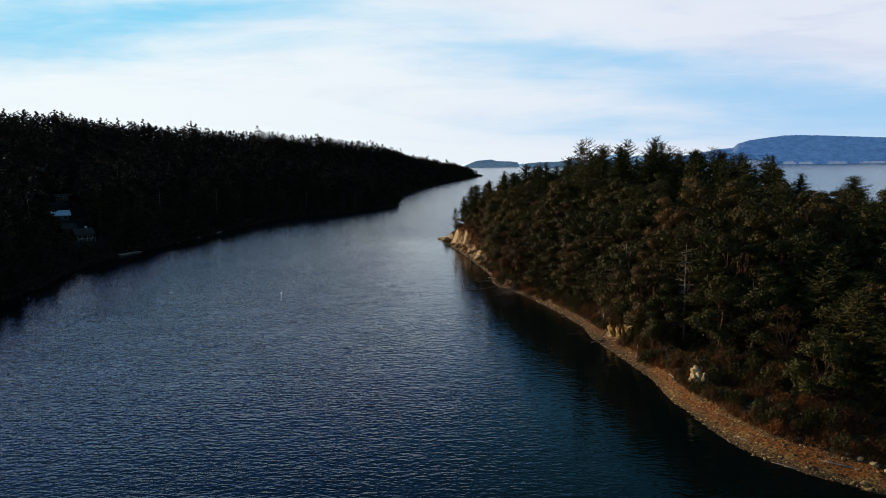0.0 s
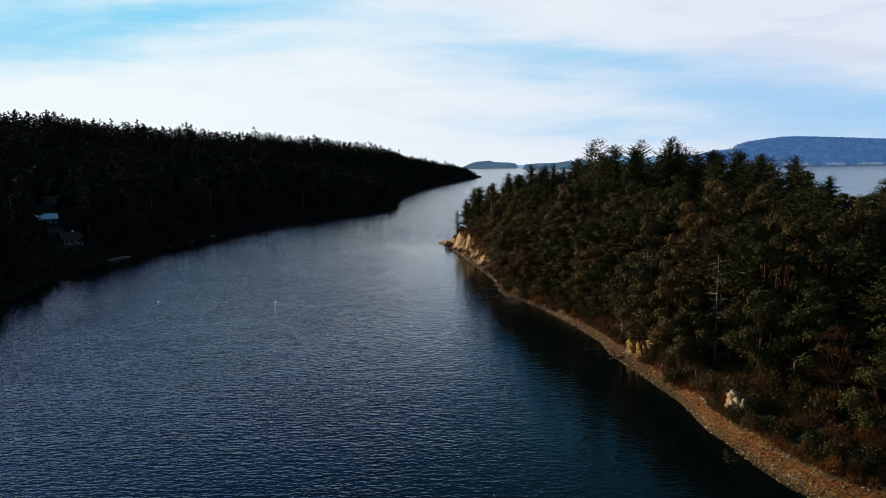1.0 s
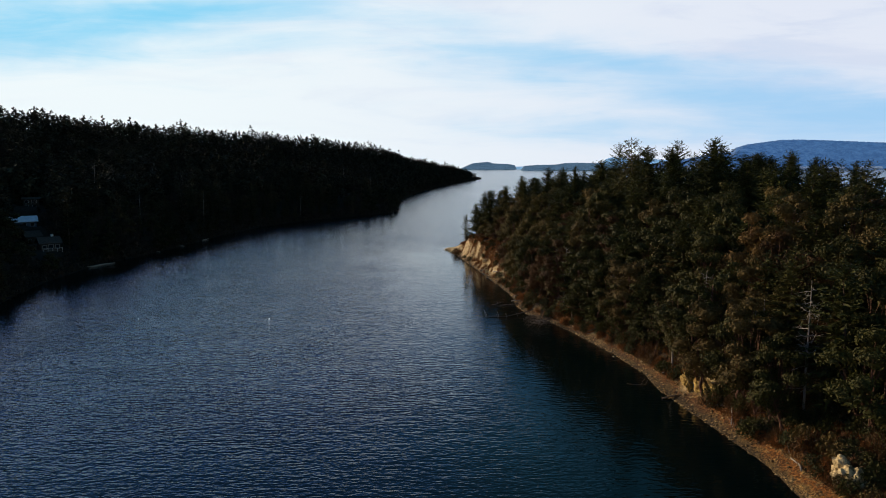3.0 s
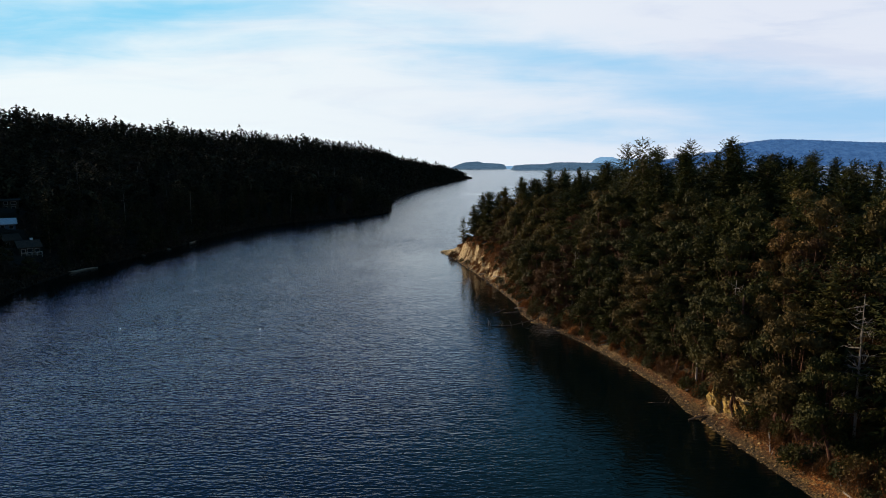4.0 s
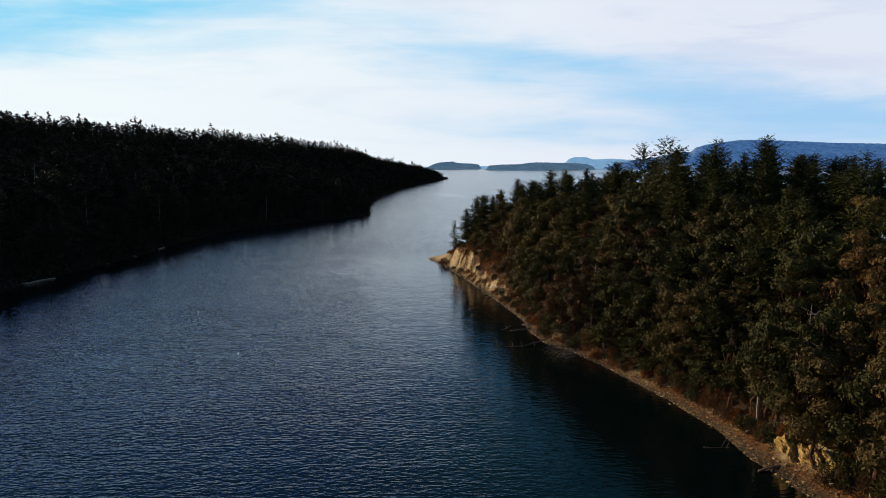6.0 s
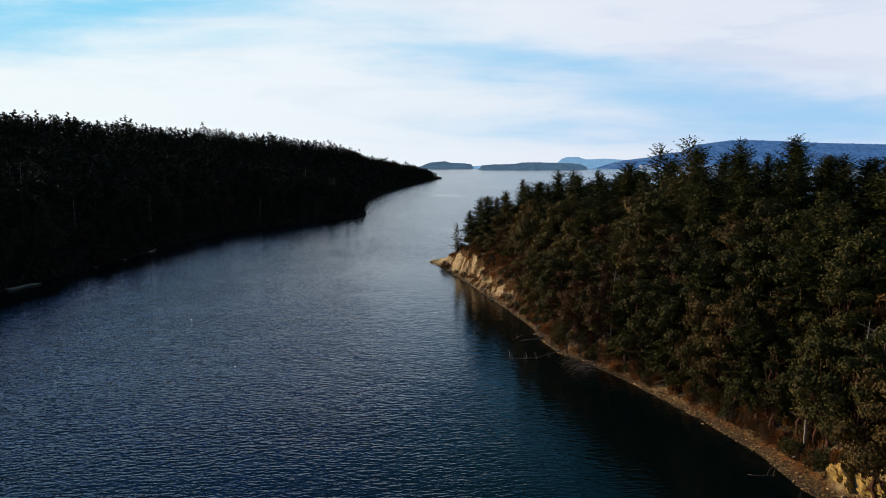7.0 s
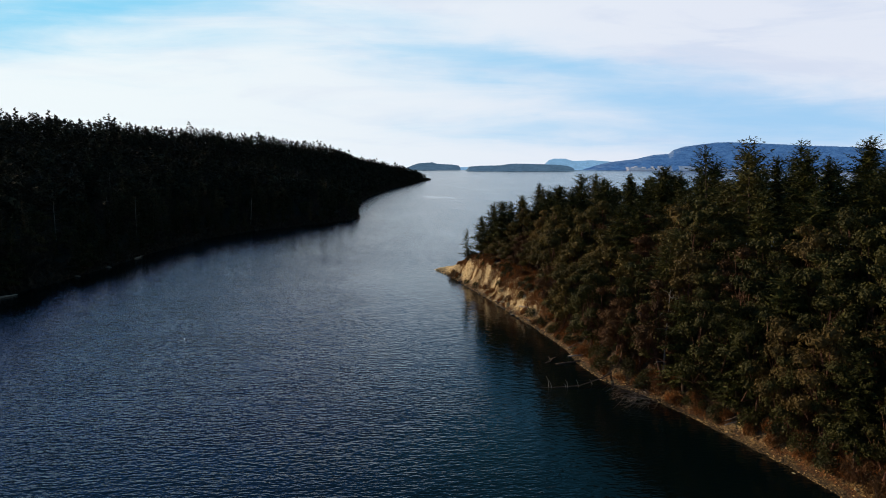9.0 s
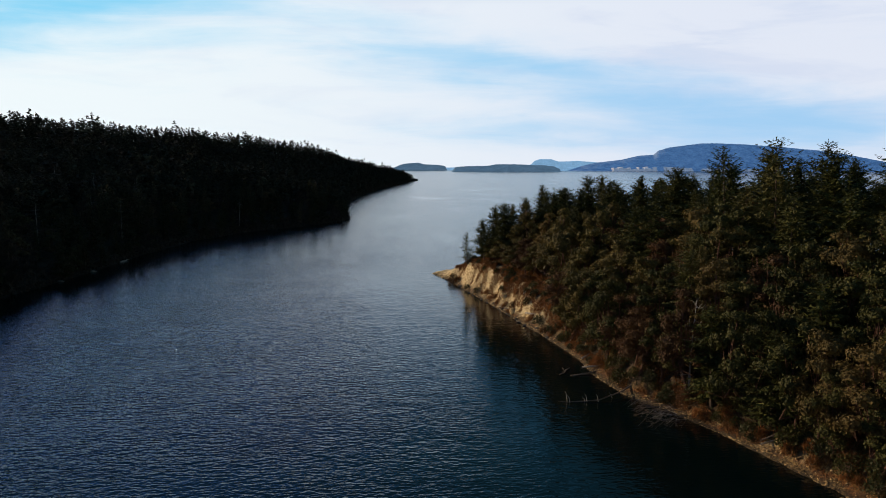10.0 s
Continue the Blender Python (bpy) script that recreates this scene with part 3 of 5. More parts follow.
def shrub(seed, height, spread, label, mat, name="bare_shrub", count=420, leafy=0.0):
    rnd = np.random.default_rng(seed)
    t = thing(name, label, "shrub")
    sh = Shape()
    for i in range(9):
        w = rnd.random() * 6.283
        r = spread * (0.4 + 0.6 * rnd.random())
        e = np.array([math.cos(w) * r, math.sin(w) * r, height * (0.6 + 0.4 * rnd.random())])
        sh.tube([(0, 0, -0.3), e * np.array([0.35, 0.35, 0.6]), e], [0.045, 0.03, 0.01], 3)
    part("woody_base", sh.mesh("shrub_stems", WETWOOD), t)
    u = rnd.normal(size=(count, 3))
    u /= np.linalg.norm(u, axis=1, keepdims=True)
    u[:, 2] = np.abs(u[:, 2])
    p = u * np.array([spread, spread, height]) * (0.35 + 0.65 * rnd.random(count) ** 0.5)[:, None]
    al = u * np.array([0.6, 0.6, 1.0]) + np.array([0, 0, 0.4]) + rnd.normal(size=(count, 3)) * 0.45
    if leafy:
        ln = leafy * (0.6 + 0.8 * rnd.random(count))
        q = leaf_blades(p, rnd.normal(size=(count, 3)) + u * 0.5, ln, ln * 0.7, rnd)
    else:
        q = leaf_blades(p, al, 0.5 + 0.6 * rnd.random(count), 0.05 + 0.06 * rnd.random(count), rnd)
    part("foliage", soup_mesh("shrub_foliage", q, mat), t)
    return t


# ---------------------------------------------------------------- lie of the land
WEST = [(140, 34), (100, 50), (75, 57), (60, 62.5), (47.5, 69.7), (43.8, 73.2), (39.6, 78.2), (38.0, 82.5), (36.6, 89.5), (35.5, 97), (35.4, 106), (34.8, 114), (33.6, 121), (32.2, 129),
        (31.2, 136), (31.3, 145), (29.2, 157), (27.0, 166.5), (24.2, 176), (21.1, 185.5), (16.5, 194), (15.0, 204.5), (15.5, 214), (14.5, 224), (12.6, 237), (9.6, 255.5),
        (7.4, 270.5), (3.6, 291), (0.9, 308.5), (-3.5, 325.4)]
EAST = [(2, 331), (20, 323), (45, 312), (75, 285), (105, 245), (130, 195), (150, 140), (160, 90)]
SHORE = np.array(WEST + EAST, float)


def shore_distance(poly, x, y):
    """Distance from the shoreline, positive on land, of many points."""
    x, y = np.asarray(x, float), np.asarray(y, float)
    best, inside = np.full(x.shape, 1e9), np.zeros(x.shape, bool)
    for (ax, ay), (bx, by) in zip(poly, np.roll(poly, -1, axis=0)):
        dx, dy = bx - ax, by - ay
        s = np.clip(((x - ax) * dx + (y - ay) * dy) / (dx * dx + dy * dy), 0, 1)
        best = np.minimum(best, np.hypot(x - ax - s * dx, y - ay - s * dy))
        if dy != 0:
            inside ^= ((ay > y) != (by > y)) & (x < ax + (y - ay) * dx / dy)
    return np.where(inside, best, -best)


def wave(x, y, seed, size):
    """Cheap smooth noise in -1..1 for large arrays."""
    r = np.random.default_rng(seed)
    out = 0
    for k in range(6):
        w, p, f = r.random() * 6.28, r.random() * 6.28, (0.7 + 0.9 * r.random()) / size
        out = out + np.sin((np.cos(w) * x + np.sin(w) * y) * 6.283 * f + p)
    return out / 3.2


def island_zone(x, y, d):
    """Beach width and rise, bank height and width."""
    wb = np.interp(y, [60, 80, 90, 100, 115, 131, 140, 150, 180, 197, 204, 212, 235, 340], [5.2, 4.8, 3.6, 2.7, 2.5, 3.3, 2.8, 1.7, 1.2, 1.6, 2.6, 1.4, 1.3, 1.2])
    zb = np.interp(y, [60, 120, 230, 280], [1.6, 1.5, 1.1, 0.7])
    hb = np.interp(y, [60, 95, 105, 128, 140, 160, 225, 245, 270, 286, 300, 311, 325], [1.0, 1.2, 2.2, 2.4, 2.8, 1.6, 2.6, 4.6, 6.6, 8.0, 7.6, 4.0, 0.5])
    bw = np.interp(y, [60, 120, 230, 260, 300, 330], [3.0, 2.4, 2.6, 3.8, 3.7, 4.6])
    return wb, zb, hb, bw


def island_height(x, y, d=None):
    x, y = np.asarray(x, float), np.asarray(y, float)
    d = shore_distance(SHORE, x, y) if d is None else d
    d = d + 0.5 * wave(x, y, 3, 9) * smooth(-3, 3, d)
    wb, zb, hb, bw = island_zone(x, y, d)
    top = np.interp(y, [40, 75, 100, 130, 180, 215, 260, 300, 335], [5, 8, 11.5, 15, 20.5, 18.5, 12, 3.2, 0.0])
    z = zb * np.clip(d / wb, 0, 1) + hb * smooth(0, 1, (d - wb) / bw) + top * (1 - np.exp(-np.maximum(0, d - wb - bw) / 17))
    z = np.where(d < 0, np.maximum(d * 0.35, -4.0), z)
    return z + (0.18 * wave(x, y, 5, 3.3) + 0.5 * wave(x, y, 6, 12)) * smooth(3, 9, d)


LEFT = np.array([(-60, -300), (-95, 0), (-112, 110), (-118, 160), (-121, 196), (-131, 244), (-133, 275), (-127, 305), (-124, 337), (-121, 380), (-114, 432), (-97, 476),
                 (-66, 515), (-45, 550), (-40, 572), (-44, 620), (-46, 715), (-44, 830), (-36, 925), (-12, 1135), (25, 1366), (52, 1530), (86, 1735), (93, 1765),
                 (30, 1720), (-120, 1760), (-500, 1850), (-1100, 1900), (-1100, -300)], float)
RIDGE = [(-330, 0, 42.4), (-345, 300, 57.4), (-335, 500, 63.9), (-309, 617, 61.4), (-210, 767, 55.6), (-140, 900, 51.4), (-90, 1000, 44.9), (-75, 1150, 34.9), (-20, 1400, 25.4), (35, 1600, 14.4)]


def hill_height(x, y, d=None):
    x, y = np.asarray(x, float), np.asarray(y, float)
    d = shore_distance(LEFT, x, y) if d is None else d
    best, tall = np.full(x.shape, 1e9), np.zeros(x.shape)
    for (ax, ay, az), (bx, by, bz) in zip(RIDGE[:-1], RIDGE[1:]):
        dx, dy = bx - ax, by - ay
        s = np.clip(((x - ax) * dx + (y - ay) * dy) / (dx * dx + dy * dy), 0, 1)
        r = np.hypot(x - ax - s * dx, y - ay - s * dy)
        tall = np.where(r < best, az + s * (bz - az), tall)
        best = np.minimum(best, r)
    dd = np.maximum(d, 0)
    t = dd / (dd + best + 1e-6)
    z = tall * (0.12 * smooth(0, 0.22, t) + 0.88 * t ** 1.1) + 1.3 * smooth(0, 6, d)
    z = np.where(d < 0, np.maximum(d * 0.3, -5.0), z)
    z = z + 2.2 * wave(x, y, 11, 90) * smooth(10, 70, d)
    for hx, hy, pad in ((-172, 306.5, 11.8), (-186, 332, 17.8), (-149, 279, 5.9), (-160, 287, 7.5)):
        z = z + (pad - z) * np.exp(-(((x - hx) ** 2 + (y - hy) ** 2) / 110.0) ** 2)
    return z


def terrain(name, poly, height, xs, ys, mat, zone=None, reach=6.0):
    X, Y = np.meshgrid(xs, ys, indexing="ij")
    D = shore_distance(poly, X, Y)
    Z = height(X, Y, D)
    nx, ny = X.shape
    idx = np.arange(nx * ny).reshape(nx, ny)
    q = np.stack([idx[:-1, :-1], idx[1:, :-1], idx[1:, 1:], idx[:-1, 1:]], axis=-1).reshape(-1, 4)
    keep = (D.ravel()[q] > -reach).any(axis=1)
    q = q[keep]
    used = np.unique(q)
    remap = np.full(nx * ny, -1)
    remap[used] = np.arange(len(used))
    q = remap[q]
    V = np.stack([X.ravel()[used], Y.ravel()[used], Z.ravel()[used]], axis=1)
    me = bpy.data.meshes.new(name)
    me.vertices.add(len(V))
    me.vertices.foreach_set("co", V.astype(np.float32).ravel())
    me.loops.add(q.size)
    me.loops.foreach_set("vertex_index", q.astype(np.int32).ravel())
    me.polygons.add(len(q))
    me.polygons.foreach_set("loop_start", np.arange(0, q.size, 4, dtype=np.int32))
    me.polygons.foreach_set("use_smooth", np.ones(len(q), dtype=bool))
    me.update(calc_edges=True)
    me.materials.append(mat)
    for key, values in (zone(V[:, 0], V[:, 1], D.ravel()[used], V[:, 2]) if zone else {}).items():
        a = me.attributes.new(key, "FLOAT", "POINT")
        a.data.foreach_set("value", np.asarray(values, np.float32))
    return new(name, me)


def island_cover(x, y, d, z):
    wb, zb, hb, bw = island_zone(x, y, d)
    edge = d + 0.9 * wave(x, y, 21, 5)
    beach = 1 - smooth(-0.2, 0.9, edge - wb)
    west = x < 60
    face = smooth(-0.6, 0.4, edge - wb) * (1 - smooth(0.2, 1.6, edge - wb - bw))
    tip = smooth(226, 262, y) * west
    bankspot = np.exp(-((y - 131.8) / 5.5) ** 2) + 0.3 * np.exp(-((y - 250) / 12) ** 2)
    rock = np.clip(face * (tip * (0.75 + 0.5 * wave(x, y, 22, 7)) + bankspot * 0.85 * west) + smooth(311, 319, y) * 0.9 + 0.9 * beach * west * smooth(0.5, 1.0, d) * (np.exp(-((y - 170) / 1.8) ** 2) + np.exp(-((y - 165) / 1.5) ** 2)), 0, 1)
    grass = np.clip((1 - beach) * (1 - smooth(2, 8, edge - wb)) * (smooth(110, 92, y) * 0.9 + 0.15), 0, 1)
    # damp band at the waterline, reaching higher past y 108 to darken the beach
    wet_dark = 1 - smooth(0.05, np.interp(y, [108, 122], [0.5, 1.5]), z)
    return {"beach": beach, "rock": rock, "grass": grass, "wet_dark": wet_dark, "tide": np.clip(d / wb, 0, 1.2)}


tagged(terrain("ground_island", SHORE, island_height, np.arange(-9, 168, 1.0), np.arange(34, 346, 1.0), GROUND, island_cover),
       "wooded island ground with gravel beach and sandstone banks", "ground", kind="structure")
tagged(terrain("ground_hillside", LEFT, hill_height, np.concatenate([np.arange(-1080, -400, 20), np.arange(-400, 112, 8.0)]), np.arange(-290, 1800, 8.0), HILL,
               lambda x, y, d, z: {"beach": 1 - smooth(2, 7, d)}, 12.0), "dark wooded hillside ground along the channel", "ground", kind="structure")

wx = [-9000, -3000, -1000, -300, 300, 1000, 3000, 9000]
wv = [(x, y, 0.0) for x in wx for y in [-6000, -1500, -300, 300, 900, 2000, 4000, 9000]]
wf = [(i * 8 + j, (i + 1) * 8 + j, (i + 1) * 8 + j + 1, i * 8 + j + 1) for i in range(7) for j in range(7)]
tagged(new("water", solid("water", wv, wf, WATER)), "rippled dark blue sea channel", "water", kind="structure")


# ---------------------------------------------------------------- island woods
def grow(kind, x, y, z, scale, rnd, squash=1.0):
    """Plants the next tree of a kind: the first one itself, then copies of it."""
    m = Matrix.LocRotScale((x, y, z), Euler((rnd.normal() * 0.03, rnd.normal() * 0.03, rnd.random() * 6.283)), (scale * squash, scale * squash, scale))
    if kind["used"]:
        ob = copy_thing(kind["first"], Matrix.Identity(4))
        ob.matrix_basis = m
    else:
        ob = kind["first"]
        ob.matrix_basis = m
    kind["used"] += 1
    return ob


def kind_of(first, tall, group):
    first["group"] = group
    return {"first": first, "tall": tall, "used": 0}


FIRS = [kind_of(fir_tree(101 + i, h, r, b, lab, None, bo, 15, rg), h, "firs on the island") for i, (h, r, b, lab, bo, rg) in enumerate([
    (18, 4.8, 0.14, "dark green fir with a broad uneven crown", 165, 0.30),
    (19, 4.4, 0.18, "tall dark green fir with a ragged top", 160, 0.34),
    (17, 5.2, 0.10, "broad dark green fir with dense boughs", 165, 0.28),
    (20, 4.8, 0.24, "tall fir with bare lower trunk and dense crown", 160, 0.32),
    (18, 4.1, 0.12, "slender dark green fir with short boughs", 165, 0.32),
    (16, 4.7, 0.16, "blunt-topped fir with thick feathered boughs", 150, 0.36)])]
RAGGED = [kind_of(fir_tree(121 + i, 20, r, 0.26, "tall open fir with separate feathered boughs and gaps between", None, bo, 16, 0.36, core=0.6), 20, "firs on the island") for i, (r, bo) in enumerate(((4.9, 130), (4.4, 140)))]
TALL = [kind_of(fir_tree(131 + i, 20, r, b, lab, None, bo, 17, rg, core=2.0, point=pt), 20, "firs on the island") for i, (r, b, bo, rg, pt, lab) in enumerate([
    (4.8, 0.20, 230, 0.28, 0.55, "tall crest fir with dense layered dark boughs"), (5.2, 0.24, 220, 0.32, 0.45, "broad crest fir with an uneven blunt top"),
    (4.3, 0.18, 230, 0.26, 0.6, "tall narrow crest fir with dense boughs"), (5.0, 0.22, 215, 0.36, 0.5, "crest fir with ragged flat plates of needles")])]
MADRONES = [kind_of(broad_tree(201 + i, h, s, lab, MADRONE, REDBARK, n, 0.40, clumps=c), h, "madrones on the island") for i, (h, s, lab, n, c) in enumerate([
    (16, 4.3, "olive green madrone with a rounded leafy crown", 5600, 15),
    (17, 3.9, "olive madrone with upright clumps of glossy leaves", 5600, 16),
    (14, 4.6, "broad madrone with spreading olive green crown", 5500, 14),
    (18, 4.1, "tall madrone with reddish stems and yellow-green leaves", 5800, 17),
    (15, 3.7, "madrone with dense dark olive leaf clumps", 5300, 14)])]
# brighter copies of the madrones, mostly for the sunlit slope towards the cliff
SUNNY = [kind_of(broad_tree(221 + i, h, sp, "olive madrone with sunlight painted into its dense rounded crown", SUNLIT, REDBARK, 5600, 0.40, clumps=15), h, "madrones on the island") for i, (h, sp) in enumerate(((15, 4.2), (13, 4.0), (16, 3.8)))]
RUSSET = [kind_of(broad_tree(231 + i, h, s, "russet brown broadleaf tree with thin dry foliage", BROWN, REDBARK, 4400, 0.32, "russet_tree", 13), h, "russet trees on the island") for i, (h, s) in enumerate(((15, 3.8), (13, 3.3)))]
TWIGGY = [kind_of(broad_tree(241 + i, h, s, "bare brown tree with a haze of fine twigs", BROWN, BARK, 1100, 0.45, "bare_tree", 10, True), h, "bare trees on the island") for i, (h, s) in enumerate(((14, 3.4), (12, 3.0)))]

rnd = np.random.default_rng(42)
taken = []
# the tall trees along the crest, x, y, height of the top
CREST = [(41.8, 193.3, 42.5, 1), (46, 217, 42.1, 3), (54.2, 200, 42.3, 3), (57.4, 187.5, 42.5, 0), (66, 197, 40.1, 1), (68, 180, 38.0, 0), (76, 186, 38.7, 0), (73.3, 155.3, 37.0, 1),
         (86, 163.5, 32.5, 0), (94, 155, 32.0, 0), (41, 254, 33.4, 0), (32, 262, 34.0, 0), (38.7, 271, 34.0, 0), (44, 237, 36.3, 0), (25, 286, 31.1, 0), (36, 280, 30.0, 0),
         (12, 289, 24.5, 0), (49, 208, 40.9, 0), (61, 192, 41.0, 0), (50, 191, 40.5, 0), (19, 280, 27.5, 0), (28, 272, 30.5, 0), (84, 172, 32.5, 0), (63, 170, 35.5, 0),
         (9.5, 292.5, 20.0, 0), (14, 284, 25.5, 0), (17.5, 291, 25.0, 0), (31, 290, 27.5, 0), (24, 277, 29.5, 0), (46, 262, 31.5, 0), (52, 248, 33.5, 0), (58, 225, 36.5, 0), (66, 212, 37.5, 0), (50, 225, 38.5, 0), (26, 252, 30.5, 0), (33, 247, 33.0, 0), (37, 261, 32.5, 0), (45, 249, 33.5, 0), (18, 296, 21.5, 0), (28, 298, 23.5, 0), (24, 268, 29.5, 0), (30, 278, 30.0, 0), (36, 238, 34.5, 0),
         (71, 192, 39.0, 0), (80, 197, 38.5, 0), (74, 203, 39.0, 0), (62, 203, 39.5, 0), (70, 210, 38.5, 0), (84, 190, 38.0, 0), (79, 209, 37.5, 0), (88, 183, 37.0, 0), (64, 186, 38.5, 0), (56, 212, 39.5, 0)]
for i, (x, y, top, style) in enumerate(CREST):
    z = float(island_height(x, y))
    k = RAGGED[(style // 2) % 2] if style in (1, 3) else TALL[i % len(TALL)]
    sc = (top + (2.0 if y > 236 else 0.7) - z) / k["tall"]
    grow(k, x, y, z - 0.2, sc, rnd, min(1.5, sc ** -0.6))
    taken.append((x, y, 3.2))
lone = kind_of(fir_tree(140, 11.0, 2.7, 0.10, "small wind-flagged fir at the cliff's end", None, 70, 12, 0.40, core=0.6), 11.5, "firs on the island")
lone["first"].matrix_basis = Matrix.Translation((5.4, 301.5, float(island_height(5.4, 301.5)) - 0.2))
taken.append((5.2, 303.0, 3.5))

# low broadleaf trees and scrub behind the cliff's end
for x, y, tall in [(9.8, 296.5, 5.5), (12.5, 293.0, 7.0), (11.0, 288.5, 7.5), (14.5, 286.0, 8.5), (12.8, 281.5, 8.0), (15.6, 279.0, 9.0), (14.4, 274.0, 8.5), (17.2, 270.5, 9.5), (16.0, 297.0, 6.5), (18.5, 288.0, 9.0), (16.6, 265.0, 9.0), (18.2, 260.5, 9.5), (19.5, 282.0, 9.5), (21.5, 293.0, 8.0)]:
    k = (SUNNY + RUSSET)[int(rnd.integers(5))]
    grow(k, x, y, float(island_height(x, y)) - 0.2, tall / k["tall"], rnd, 1.35)
    taken.append((x, y, 1.6))

# a close row of broadleaf trees along the top of the bank, leaning out over the beach
edge_row = [(62 + 3.3 * i + rnd.uniform(-0.8, 0.8)) for i in range(52)]
for s in edge_row:
    y = 50 + s
    if y < 105 or y > 230:
        continue
    x0 = float(np.interp(y, SHORE[:len(WEST), 1][3:], SHORE[:len(WEST), 0][3:]))
    wb = float(island_zone(x0, y, 0)[0])
    x = x0 + wb + rnd.uniform(0.9, 2.8)
    if abs(y - 131.8) < 6.5:
        x += 6.0
    u = rnd.random()
    k = (SUNNY[int(rnd.integers(3))] if y > 215 else MADRONES[int(rnd.integers(len(MADRONES)))]) if u < 0.72 else (RUSSET[int(rnd.integers(2))] if u < 0.86 else FIRS[int(rnd.integers(len(FIRS)))])
    tall = rnd.uniform(12, 17)
    grow(k, x, y, float(island_height(x, y)) - 0.2, tall / k["tall"], rnd, 0.95)
    taken.append((x, y, 2.2))

tries = 0
planted = 0
while tries < 9000 and planted < 380:
    tries += 1
    x, y = rnd.uniform(8, 150), rnd.uniform(62, 318)
    d = float(shore_distance(SHORE, np.array([x]), np.array([y]))[0])
    wb, zb, hb, bw = (float(v) for v in island_zone(x, y, d))
    west = x < np.interp(y, [60, 110, 200, 320], [100, 92, 80, 50])
    if d < wb + (0.2 if y > 112 else 4.0 + 0.12 * (112 - y)) or not west:
        continue
    if y > 292 or (y > 232 and d < wb + bw + 1.5):
        continue
    space = 2.5 if d < 24 or y > 235 else 3.4
    if any((x - a) ** 2 + (y - b) ** 2 < (space + s) ** 2 * 0.72 for a, b, s in taken):
        continue
    u = rnd.random() if d > wb + 3 or y > 225 else rnd.uniform(0.5, 1.0)
    fir_share = 0.20 if y < 225 else 0.45
    if d > 22:
        fir_share += 0.25
    sunny = y > 225 and d < 18
    if sunny:
        fir_share = 0.04
    if u < fir_share:
        k = FIRS[int(rnd.integers(len(FIRS)))] if rnd.random() < 0.88 else RAGGED[int(rnd.integers(2))]
        tall = rnd.uniform(15.5, 20.5)
    elif u < fir_share + (0.22 if sunny else 0.05):
        k, tall = TWIGGY[int(rnd.integers(2))], rnd.uniform(12, 16)
    elif u < fir_share + (0.48 if sunny else 0.11):
        k, tall = RUSSET[int(rnd.integers(2))], rnd.uniform(12, 16)
    else:
        k = SUNNY[int(rnd.integers(3))] if y > 205 and d < 30 or rnd.random() < 0.10 else MADRONES[int(rnd.integers(len(MADRONES)))]
        tall = rnd.uniform(14, 19)
    tall *= float(np.interp(y, [70, 95, 112, 240, 265, 300], [0.55, 0.75, 1.0, 1.0, 0.98, 0.85]))
    z = float(island_height(x, y))
    tall = max(5.0, min(tall, float(np.interp(x - 0.48 * y, [-6, 4], [45, 36 - 0.038 * y])) - z, float(np.interp(x, [62, 75, 90, 110], [43, 37, 32.5, 27.5])) - z))
    grow(k, x, y, z - 0.2, tall / k["tall"], rnd, min(1.4, (tall / k["tall"]) ** -0.5))
    taken.append((x, y, space))
    planted += 1

# weathered dead trees and the leaning red trunk above the bank
for i, (x, y, top, lab) in enumerate([(41.4, 112.3, 22.4, "bleached standing dead tree with short broken limbs"), (37.6, 136.5, 20.0, "pale dead tree among the living crowns"),
                                      (34.8, 142.0, 15.5, "silver dead trunk with arching bare limbs"), (40.5, 122.0, 18.0, "thin bleached dead tree with broken limbs"),
                                      (48.0, 101.0, 18.0, "grey dead tree with twisted bare limbs"), (24.0, 186.0, 18.0, "grey dead tree with bare limbs"),
                                      (57.5, 149.0, 29.0, "forked bleached dead treetop above the crowns")]):
    z = float(island_height(x, y))
    t = dead_tree(300 + i, top - z + 0.3, lab, 36 if i == 0 else 16)
    t["group"] = "dead trees on the island"
    t.matrix_basis = Matrix.Translation((x, y, z - 0.3))
for i, (x, y, h, tx, ty) in enumerate([(38.2, 133.6, 12.5, -0.06, 0.04), (38.9, 131.2, 9.0, -0.04, -0.10), (38.4, 128.6, 8.0, -0.20, -0.05)]):
    t = thing("leaning_tree", "leaning reddish bare madrone trunk above the bank", "tree", "leaning trees above the bank")
    sh = Shape().tube([(0, 0, -0.8), (0.1, 0.05, h * 0.35), (-0.1, 0.1, h * 0.7), (0.1, 0, h)], [0.3, 0.24, 0.19, 0.11], 8)
    part("stem", sh.mesh("bare_stem", REDBARK, False), t)
    for j in range(6):
        w, k = j * 2.1, 0.35 + 0.1 * j
        lb = Shape().tube([(0, 0, h * k), (math.cos(w) * 0.8, math.sin(w) * 0.8, h * k + 0.5), (math.cos(w) * 1.6, math.sin(w) * 1.6, h * k + 0.7)], [0.06, 0.04, 0.012], 5)
        part("limb", lb.mesh("stub_limb", DEADWOOD), t)
    t.matrix_basis = Matrix.LocRotScale((x, y, float(island_height(x, y))), Euler((ty, tx, 0)), None)

